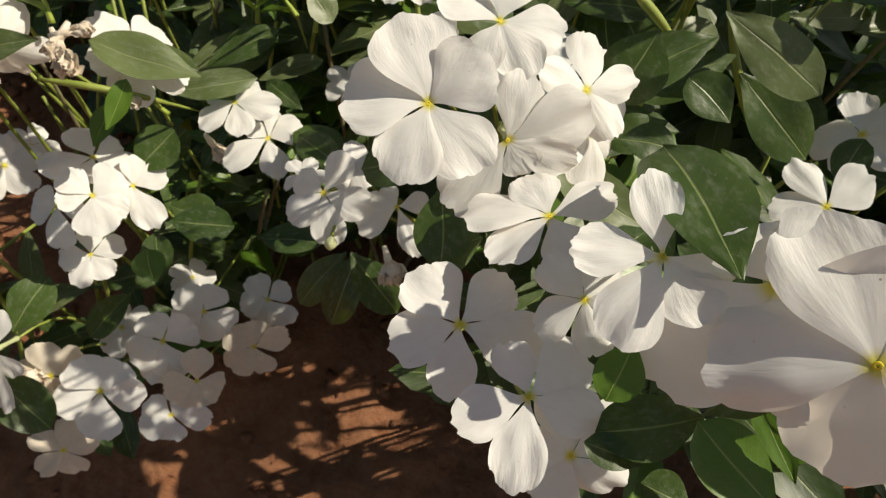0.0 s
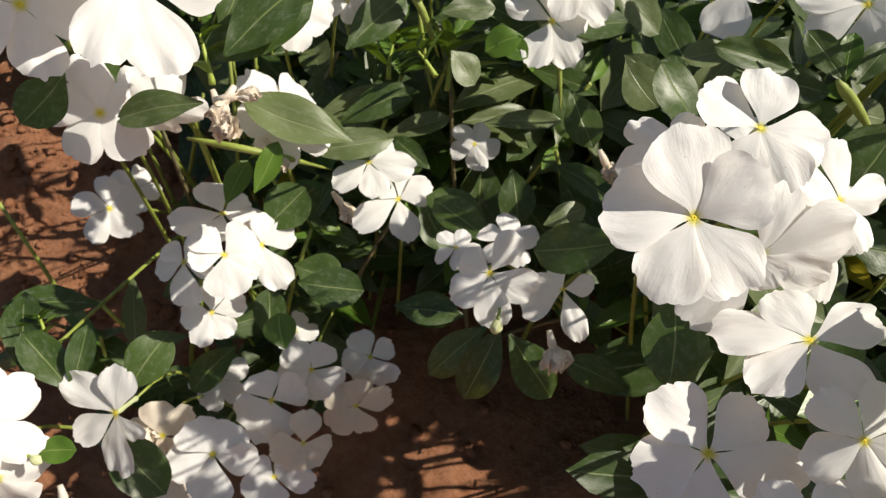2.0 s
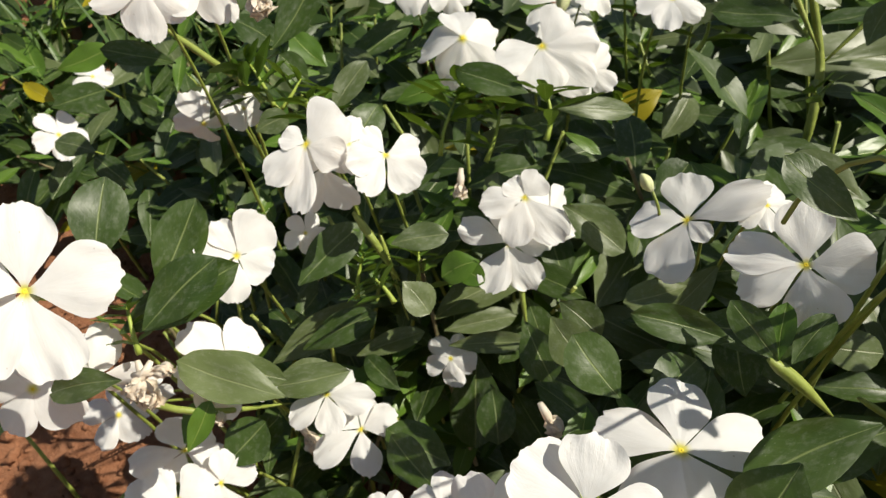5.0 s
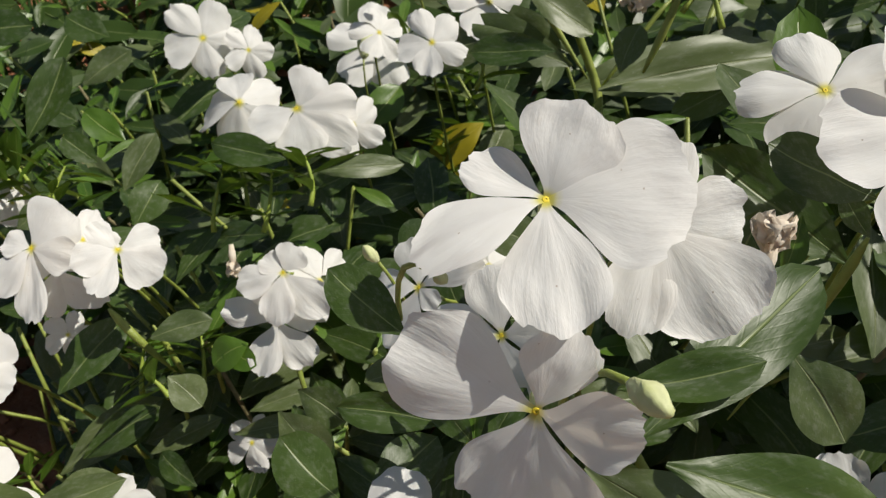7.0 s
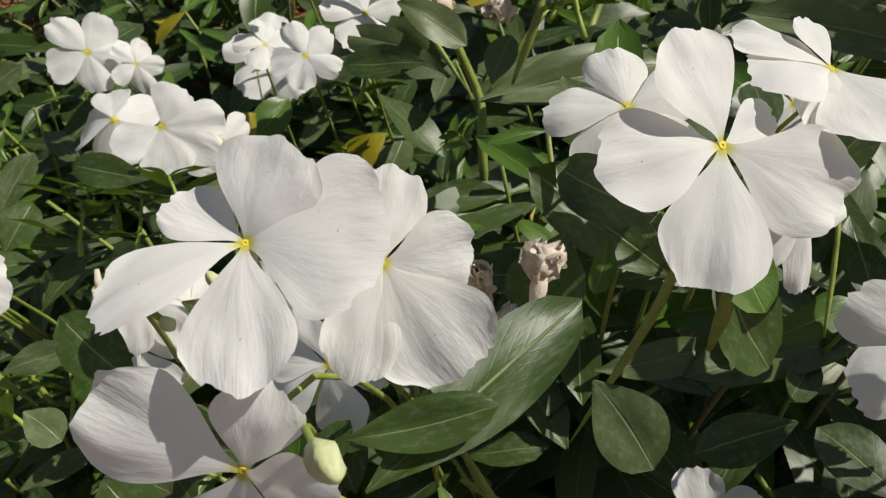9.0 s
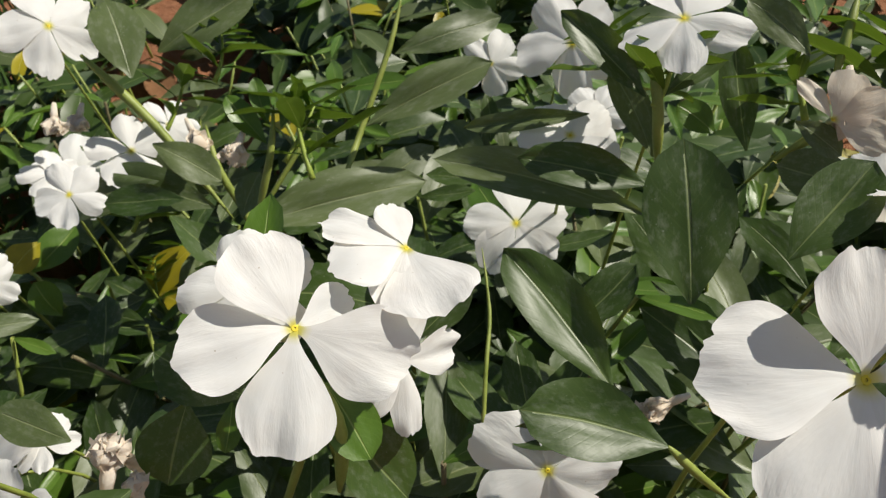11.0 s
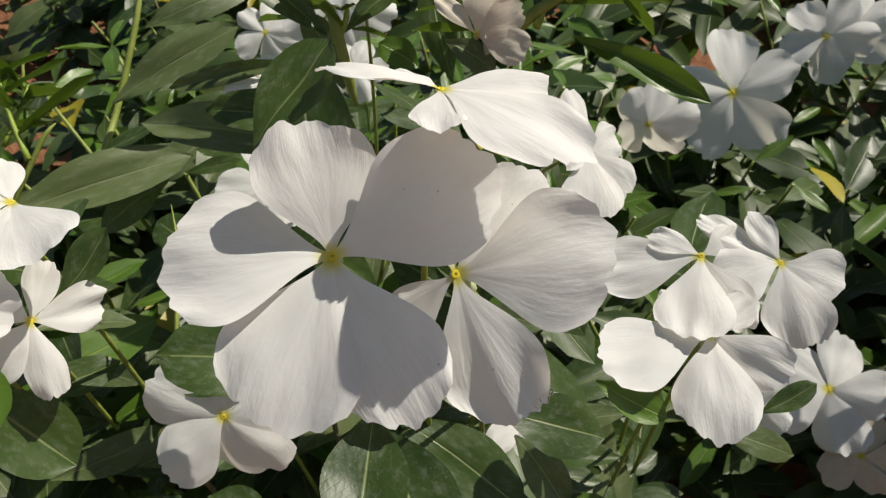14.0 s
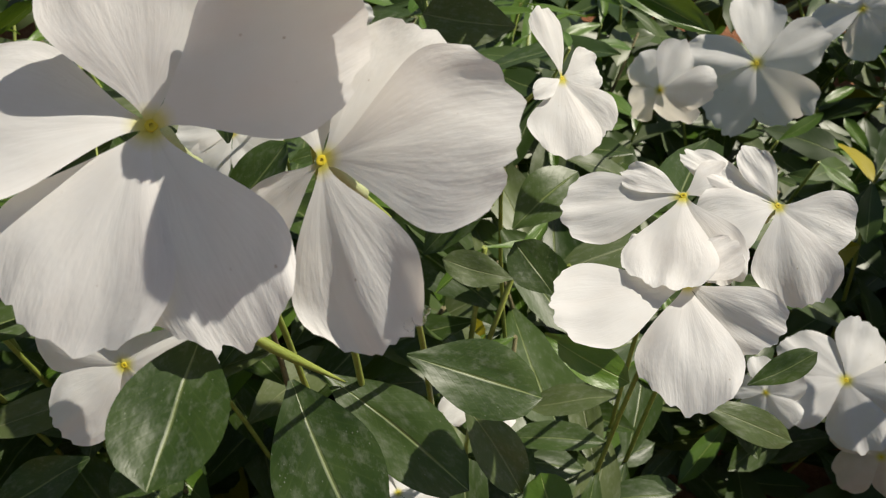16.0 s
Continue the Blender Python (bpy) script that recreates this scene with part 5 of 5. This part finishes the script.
sprig([(0.061, 0.248, 0.283), (0.069, 0.248, 0.277), (0.079, 0.246, 0.269)], 0.0022, STEM)
sprig([(0.175, 0.289, 0.283), (0.177, 0.304, 0.299), (0.179, 0.318, 0.306), (0.178, 0.333, 0.315)], 0.0008, STEM)
sprig([(0.143, 0.269, 0.304), (0.145, 0.273, 0.320), (0.142, 0.278, 0.331)], 0.002, STEM)
sprig([(0.212, 0.270, 0.314), (0.220, 0.268, 0.305), (0.231, 0.269, 0.291)], 0.0014, STEM)

# ---- young shoots ----
shoot((-0.118, 0.354, 0.249), (-0.132, 0.364, 0.262), .017)
shoot((-0.115, 0.354, 0.248), (-0.110, 0.365, 0.256), .015)
shoot((-0.123, 0.354, 0.250), (-0.135, 0.359, 0.258), .014)
shoot((-0.046, 0.346, 0.243), (-0.044, 0.364, 0.258), .017)
shoot((-0.039, 0.361, 0.240), (-0.046, 0.377, 0.257), .015)
shoot((-0.029, 0.350, 0.240), (-0.027, 0.366, 0.255), .014)
shoot((-0.006, 0.346, 0.258), (-0.009, 0.358, 0.270), .016)
shoot((0.019, 0.455, 0.170), (0.016, 0.475, 0.190), .016)
shoot((0.025, 0.497, 0.165), (0.020, 0.524, 0.192), .018)
shoot((-0.005, 0.492, 0.212), (-0.004, 0.512, 0.231), .018)
shoot((-0.084, 0.324, 0.255), (-0.093, 0.336, 0.269), .014)
shoot((-0.048, 0.290, 0.220), (-0.057, 0.294, 0.227), .011)
shoot((0.043, 0.415, 0.259), (0.045, 0.428, 0.270), .015)
shoot((-0.107, 0.233, 0.247), (-0.113, 0.242, 0.257), .011)
shoot((0.088, 0.386, 0.260), (0.084, 0.389, 0.264), .01)
shoot((0.125, 0.386, 0.302), (0.120, 0.405, 0.323), .02)
shoot((0.114, 0.398, 0.301), (0.125, 0.411, 0.315), .018)
shoot((0.227, 0.360, 0.340), (0.232, 0.370, 0.351), .016)
shoot((0.222, 0.382, 0.334), (0.219, 0.393, 0.347), .016)
shoot((0.057, 0.443, 0.287), (0.066, 0.459, 0.305), .018)
shoot((0.278, 0.342, 0.346), (0.286, 0.354, 0.360), .02)
shoot((0.284, 0.336, 0.355), (0.297, 0.341, 0.362), .018)
shoot((0.270, 0.359, 0.334), (0.267, 0.370, 0.346), .016)
shoot((0.078, 0.456, 0.302), (0.082, 0.468, 0.317), .018)
shoot((-0.096, 0.265, 0.181), (-0.109, 0.273, 0.188), .012)
shoot((-0.044, 0.299, 0.207), (-0.047, 0.316, 0.220), .016)
shoot((-0.067, 0.298, 0.207), (-0.068, 0.312, 0.218), .015)
shoot((-0.156, 0.177, 0.154), (-0.164, 0.189, 0.163), .01)

# ---- buds and withered flowers ----
bud((0.087, 0.218, 0.355), (0.091, 0.213, 0.357), 0.0035)
bud((0.031, 0.300, 0.282), (0.027, 0.302, 0.286), 0.0034)
bud((-0.021, 0.479, 0.233), (-0.020, 0.492, 0.245), 0.0074)
bud((-0.011, 0.190, 0.224), (-0.011, 0.187, 0.221), 0.0035)
bud((-0.136, 0.139, 0.174), (-0.132, 0.138, 0.174), 0.0030)
bud((0.062, 0.237, 0.350), (0.064, 0.236, 0.349), 0.0019)
withered((0.110, 0.253, 0.339), (0.111, 0.257, 0.344), 0.0100)
withered((0.101, 0.272, 0.313), (0.100, 0.269, 0.325), 0.0077)
withered((0.106, 0.261, 0.316), (0.105, 0.265, 0.320), 0.0070)
withered((0.266, 0.339, 0.357), (0.266, 0.331, 0.348), 0.0130)
withered((-0.099, 0.225, 0.251), (-0.101, 0.219, 0.247), 0.0096)
withered((-0.099, 0.225, 0.251), (-0.091, 0.227, 0.253), 0.0064)
withered((-0.091, 0.234, 0.224), (-0.086, 0.230, 0.221), 0.0065)
withered((-0.074, 0.252, 0.184), (-0.067, 0.247, 0.180), 0.0096)
withered((-0.123, 0.173, 0.129), (-0.124, 0.167, 0.125), 0.0189)
withered((-0.128, 0.134, 0.158), (-0.125, 0.130, 0.155), 0.0133)
withered((-0.104, 0.228, 0.245), (-0.099, 0.222, 0.238), 0.0114)
withered((-0.101, 0.331, 0.314), (-0.096, 0.326, 0.308), 0.0124)
withered((-0.035, 0.335, 0.243), (-0.034, 0.330, 0.238), 0.0074)
withered((0.013, 0.250, 0.235), (0.017, 0.247, 0.231), 0.0096)
withered((0.029, 0.421, 0.311), (0.029, 0.416, 0.306), 0.0116)
withered((0.074, 0.427, 0.299), (0.078, 0.421, 0.293), 0.0144)
withered((0.101, 0.396, 0.312), (0.098, 0.391, 0.307), 0.0146)
withered((0.006, 0.190, 0.218), (0.009, 0.185, 0.214), 0.0140)
withered((0.028, 0.440, 0.300), (0.026, 0.436, 0.295), 0.0120)
withered((0.231, 0.309, 0.276), (0.221, 0.307, 0.273), 0.0111)

# ---- foliage that fills the plants ----


def canopy(x, y):
    """The height that the leaves reach: a little under the flowers round about."""
    s = w = 0.0
    for p, n, r in BLOOMS:
        k = 1.0 / (0.0012 + (p.x - x) ** 2 + (p.y - y) ** 2) ** 1.5
        s += k * p.z
        w += k
    return s / w


def covers(q):
    """Whether a leaf here would hang over a flower's face."""
    for p, n, r in BLOOMS:
        d = q - p
        h = d.dot(n)
        if -0.012 < h < 0.14 and (d - n * h).length < r * 1.05 + 0.018 + 0.1 * max(h, 0.0):
            return True
    for p, n, r in SHOWN:
        d = q - p
        h = d.dot(n)
        if -0.004 < h < 0.07 and (d - n * h).length < r + 0.006:
            return True
    return False


HEAPS = {}
HEAP_MATS = {"green": LEAF, "young": LEAF_YOUNG, "dusty": LEAF_DUST_SHEEN, "yellow": LEAF_YELLOW}


def heap_leaf(own, kind, me, m):
    """Adds a far leaf to its plant's joined foliage."""
    verts, faces, uvs, mats = HEAPS.setdefault(own.name, ([], [], [], []))
    at = len(verts)
    verts.extend((m @ v.co)[:] for v in me.vertices)
    for f in me.polygons:
        faces.append([at + i for i in f.vertices])
        mats.append(list(HEAP_MATS).index(kind))
        uvs.extend(c for i in f.loop_indices for c in me.uv_layers[0].data[i].uv)


def heap_up():
    for own in list(PLANTS):
        if own.name not in HEAPS:
            continue
        verts, faces, uvs, mats = HEAPS[own.name]
        me = bpy.data.meshes.new("foliage")
        me.from_pydata(verts, [], faces)
        me.uv_layers.new(name="uv").data.foreach_set("uv", uvs)
        for mt in HEAP_MATS.values():
            me.materials.append(mt)
        me.polygons.foreach_set("material_index", mats)
        me.polygons.foreach_set("use_smooth", [True] * len(faces))
        tagged(part("foliage", me, Matrix.Identity(4), own, "mass of small green leaves"), kind="stuff")


def fill(count, x0, x1, y0, y1, seed, top=0.0, spread=1.0, joined=False):
    r = random.Random(seed)
    made = 0
    for _ in range(count * 6):
        if made >= count:
            break
        x, y = r.uniform(x0, x1), r.uniform(y0, y1)
        if bare(x, y):
            continue
        g, c = bed(x, y), canopy(x, y) - 0.018 + top
        lean = Vector((r.uniform(-0.35, 0.35), r.uniform(-0.45, 0.25), 1))
        hgt = max(0.05, (c - g) * r.uniform(0.45, 1.0))
        foot, head = Vector((x, y, g - 0.003)), Vector((x, y, g)) + lean * hgt
        own = nearest((x, y, 0))
        mid = (foot + head) / 2 + Vector((r.uniform(-0.01, 0.01), r.uniform(-0.01, 0.01), 0.01))
        pts = bezier(foot, (foot * 2 + mid) / 3, mid, head, 5)
        if covers(head):
            continue
        part("stem", tube_mesh("stem", pts, [0.0016 - 0.00015 * i for i in range(6)], STEM if r.random() < 0.75 else STEM_OLD, 5), Matrix.Identity(4), own)
        turn = r.uniform(0, 180)
        pairs = 3 + int(hgt / 0.03)
        for i in range(pairs):
            t = 1 - 0.8 * i / pairs
            p = foot.lerp(mid, t * 2) if t < 0.5 else mid.lerp(head, t * 2 - 1)
            turn += 90 + r.uniform(-25, 25)
            for side in (0, 180):
                if r.random() < 0.1:
                    continue
                a = radians(turn + side)
                up = r.uniform(0.0, 0.7) if i else r.uniform(0.7, 1.4)
                d = Vector((math.cos(a), math.sin(a), up)).normalized()
                ln = r.uniform(0.026, 0.05) * (0.55 if i == 0 else 1.0) * spread
                q = p + d * ln * 0.7
                if covers(q) or covers(p + d * ln) or q.z < bed(q.x, q.y) + 0.004 or bare(q.x, q.y) and q.z < bed(q.x, q.y) + 0.13 or sunlit_gap(p, p + d * ln):
                    continue
                kind = "young" if i == 0 and r.random() < 0.8 else r.choices(("green", "dusty", "young", "yellow"), (66, 20, 12, 2))[0]
                n = Vector((0, 0, 1)) + Vector((r.uniform(-0.4, 0.4), r.uniform(-0.6, 0.2), 0))
                m = axes(p, d, n) @ Matrix.Diagonal((ln, ln * (r.uniform(0.2, 0.32) if kind == "young" else r.uniform(0.3, 0.43)), ln, 1))
                me = r.choice(SMALL[kind])
                if joined:
                    heap_leaf(own, kind, me, m)
                else:
                    part("leaf", me, m, own)
        made += 1


def leafy_stalks():
    """Pairs of leaves on the flower stems, from just below the tube down."""
    r = random.Random(21)
    for pts, own, size in STALKS:
        length = sum((b - a).length for a, b in zip(pts, pts[1:]))
        turn, at = r.uniform(0, 180), r.uniform(0.004, 0.012)
        while at < length * 0.85:
            k = at / length * (len(pts) - 1)
            p = pts[int(k)].lerp(pts[min(int(k) + 1, len(pts) - 1)], k % 1)
            turn += 90 + r.uniform(-25, 25)
            for side in (0, 180):
                a = radians(turn + side)
                d = Vector((math.cos(a), math.sin(a), r.uniform(-0.1, 0.6))).normalized()
                ln = r.uniform(0.024, 0.042)
                q = p + d * ln * 0.7
                if covers(q) or covers(p + d * ln) or covers(p + d * ln * 0.4) or q.z < bed(q.x, q.y) + ((0.2 if q.x > -0.03 else 0.13) if bare(q.x, q.y) else 0.006) or sunlit_gap(p, p + d * ln):
                    continue
                kind = r.choices(("green", "dusty", "young"), (70, 15, 15))[0]
                n = Vector((r.uniform(-0.4, 0.4), r.uniform(-0.6, 0.1), 1))
                part("leaf", r.choice(SMALL[kind]), axes(p, d, n) @ Matrix.Diagonal((ln, ln * r.uniform(0.34, 0.44), ln, 1)), own)
            at += r.uniform(0.016, 0.026)


leafy_stalks()
fill(44, -0.19, 0.03, 0.2, 0.33, 3)
fill(75, -0.2, 0.06, 0.33, 0.5, 4)
fill(40, 0.09, 0.3, 0.25, 0.36, 5, 0.0, 1.2)
fill(75, 0.05, 0.36, 0.36, 0.52, 6, 0.0, 1.25)
fill(60, -0.45, -0.14, 0.385, 0.56, 12, -0.02, 1.0)
fill(120, -0.45, 0.3, 0.5, 0.8, 7, 0.0, 1.1, True)
fill(110, 0.28, 0.8, 0.2, 0.62, 8, 0.0, 1.2, True)
fill(140, -0.7, 0.5, 0.78, 1.5, 9, 0.0, 1.6, True)
fill(120, 0.35, 1.3, 0.5, 1.3, 10, 0.0, 1.6, True)
# raised foliage, mostly out of view, added to shade the bed's right side
fill(70, 0.5, 0.98, 0.08, 0.62, 13, 0.09, 1.3, True)
fill(90, 0.05, 0.5, 0.5, 0.85, 14, 0.0, 1.3, True)
heap_up()


# ---- a faded flower beside the shoots, and dew ----
bloom((0.260, 0.331, 0.352), (-0.18, -0.72, 0.67), (0.98, -0.13, 0.13), 0.0125, ((58, 0.92, 0.95, 14), (15, 1.0, 0.75, 14), (-34, 1.11, 0.73, 14), (127, 1.01, 0.41, 14)), "cream", False)


def drop_material():
    m, nt, bsdf, out = material("clear_water")
    bsdf.inputs["Base Color"].default_value = (1, 1, 1, 1)
    bsdf.inputs["Roughness"].default_value = 0.02
    bsdf.inputs["IOR"].default_value = 1.33
    bsdf.inputs["Transmission Weight"].default_value = 1.0
    return m


def water_drop():
    """A bead of water, flattened where it sits."""
    bm = bmesh.new()
    bmesh.ops.create_icosphere(bm, subdivisions=3, radius=1.0)
    for v in bm.verts:
        v.co.z = v.co.z * (0.75 if v.co.z > 0 else 0.35)
        v.co.x *= 1.0 + 0.1 * v.co.y
    for f in bm.faces:
        f.smooth = True
    me = bpy.data.meshes.new("water_drop")
    bm.to_mesh(me)
    bm.free()
    me.materials.append(drop_material())
    return me


DROP = water_drop()
for x, y, z, r in ((0.2459, 0.2258, 0.3543, 0.0007), (0.2449, 0.2256, 0.3538, 0.0006), (0.2466, 0.2261, 0.3551, 0.0005)):
    bead = new("water_drop", DROP)
    bead.matrix_world = axes((x, y, z), (1, 0, 0.2), (0, -0.5, 0.8)) @ Matrix.Diagonal((r, r, r, 1))
    tagged(bead, "clear dew drop clinging to a white petal's edge", "water drop", "dew drops")


def grass_tuft():
    """Thin blades of grass at the far edge of the bed."""
    r = random.Random(31)
    verts, faces = [], []
    for _ in range(1500):
        x, y = r.uniform(-0.6, -0.13), r.uniform(0.44, 0.95)
        if r.random() > 0.5 + 0.5 * noise.noise((x * 7, y * 7, 1)):
            continue
        z, h, w = bed(x, y), r.uniform(0.05, 0.14), r.uniform(0.0012, 0.0028)
        a, lean = r.uniform(0, 6.28), r.uniform(0.1, 0.8)
        dx, dy = math.cos(a), math.sin(a)
        at = len(verts)
        for k in range(5):
            t = k / 4
            ww = w * (1 - t ** 2 * 0.92)
            cx, cy, cz = x + dx * lean * h * t * t, y + dy * lean * h * t * t, z + h * t * (1 - 0.3 * lean * t)
            verts += [(cx - dy * ww, cy + dx * ww, cz), (cx, cy, cz - ww * 0.5), (cx + dy * ww, cy - dx * ww, cz)]
        for k in range(4):
            for j in (0, 1):
                q = at + 3 * k + j
                faces.append((q, q + 1, q + 4, q + 3))
    me = bpy.data.meshes.new("grass")
    me.from_pydata(verts, [], faces)
    me.polygons.foreach_set("use_smooth", [True] * len(faces))
    me.materials.append(GRASS)
    tagged(new("grass", me), "thin green grass blades growing in the bed", "grass", kind="stuff")


grass_tuft()


def soil_crumbs():
    """Clods and crumbs on the open soil."""
    r = random.Random(41)
    verts, faces = [], []
    for _ in range(1500):
        x, y = r.uniform(-0.36, 0.12), r.uniform(0.12, 0.5)
        if r.random() < 0.5:
            x, y = r.uniform(-0.36, -0.17), r.uniform(0.22, 0.46)
        s = 0.001 + 0.0042 * r.random() ** 4
        z = bed(x, y) + s * 0.25
        at = len(verts)
        for a in range(4):
            th = (a / 3 - 0.5) * math.pi * 0.92
            for b in range(6):
                ph = b / 6 * 2 * math.pi
                q = Vector((math.cos(th) * math.cos(ph), math.cos(th) * math.sin(ph), math.sin(th) * 0.55))
                verts.append(tuple(Vector((x, y, z)) + q * s * (1 + 0.8 * noise.noise(q * 1.9 + Vector((x * 90, y * 90, 0))))))
        for a in range(3):
            for b in range(6):
                faces.append((at + a * 6 + b, at + a * 6 + (b + 1) % 6, at + a * 6 + 6 + (b + 1) % 6, at + a * 6 + 6 + b))
        faces.append(tuple(at + 5 - b for b in range(6)))
        faces.append(tuple(at + 18 + b for b in range(6)))
    me = bpy.data.meshes.new("soil_crumbs")
    me.from_pydata(verts, [], faces)
    me.polygons.foreach_set("use_smooth", [True] * len(faces))
    me.materials.append(SOIL)
    tagged(new("soil_crumbs", me), "loose crumbs and clods of red soil", "soil", kind="stuff")


soil_crumbs()


def dry_leaf(x, y, size, turn):
    ob = tagged(new("dry_leaf", r_leaf[int(turn) % 3]), "curled dry brown leaf fallen on the soil", "fallen leaf", "fallen leaves")
    ob.matrix_basis = pose(x, y, bed(x, y) + 0.006, 8, -6, turn) @ Matrix.Diagonal((size, size * 0.55, size, 1))


r_leaf = LEAVES["dry"]
_r = random.Random(51)
for _ in range(34):
    dry_leaf(_r.uniform(-0.35, 0.2), _r.uniform(0.36, 0.85), _r.uniform(0.025, 0.05), _r.uniform(0, 360))
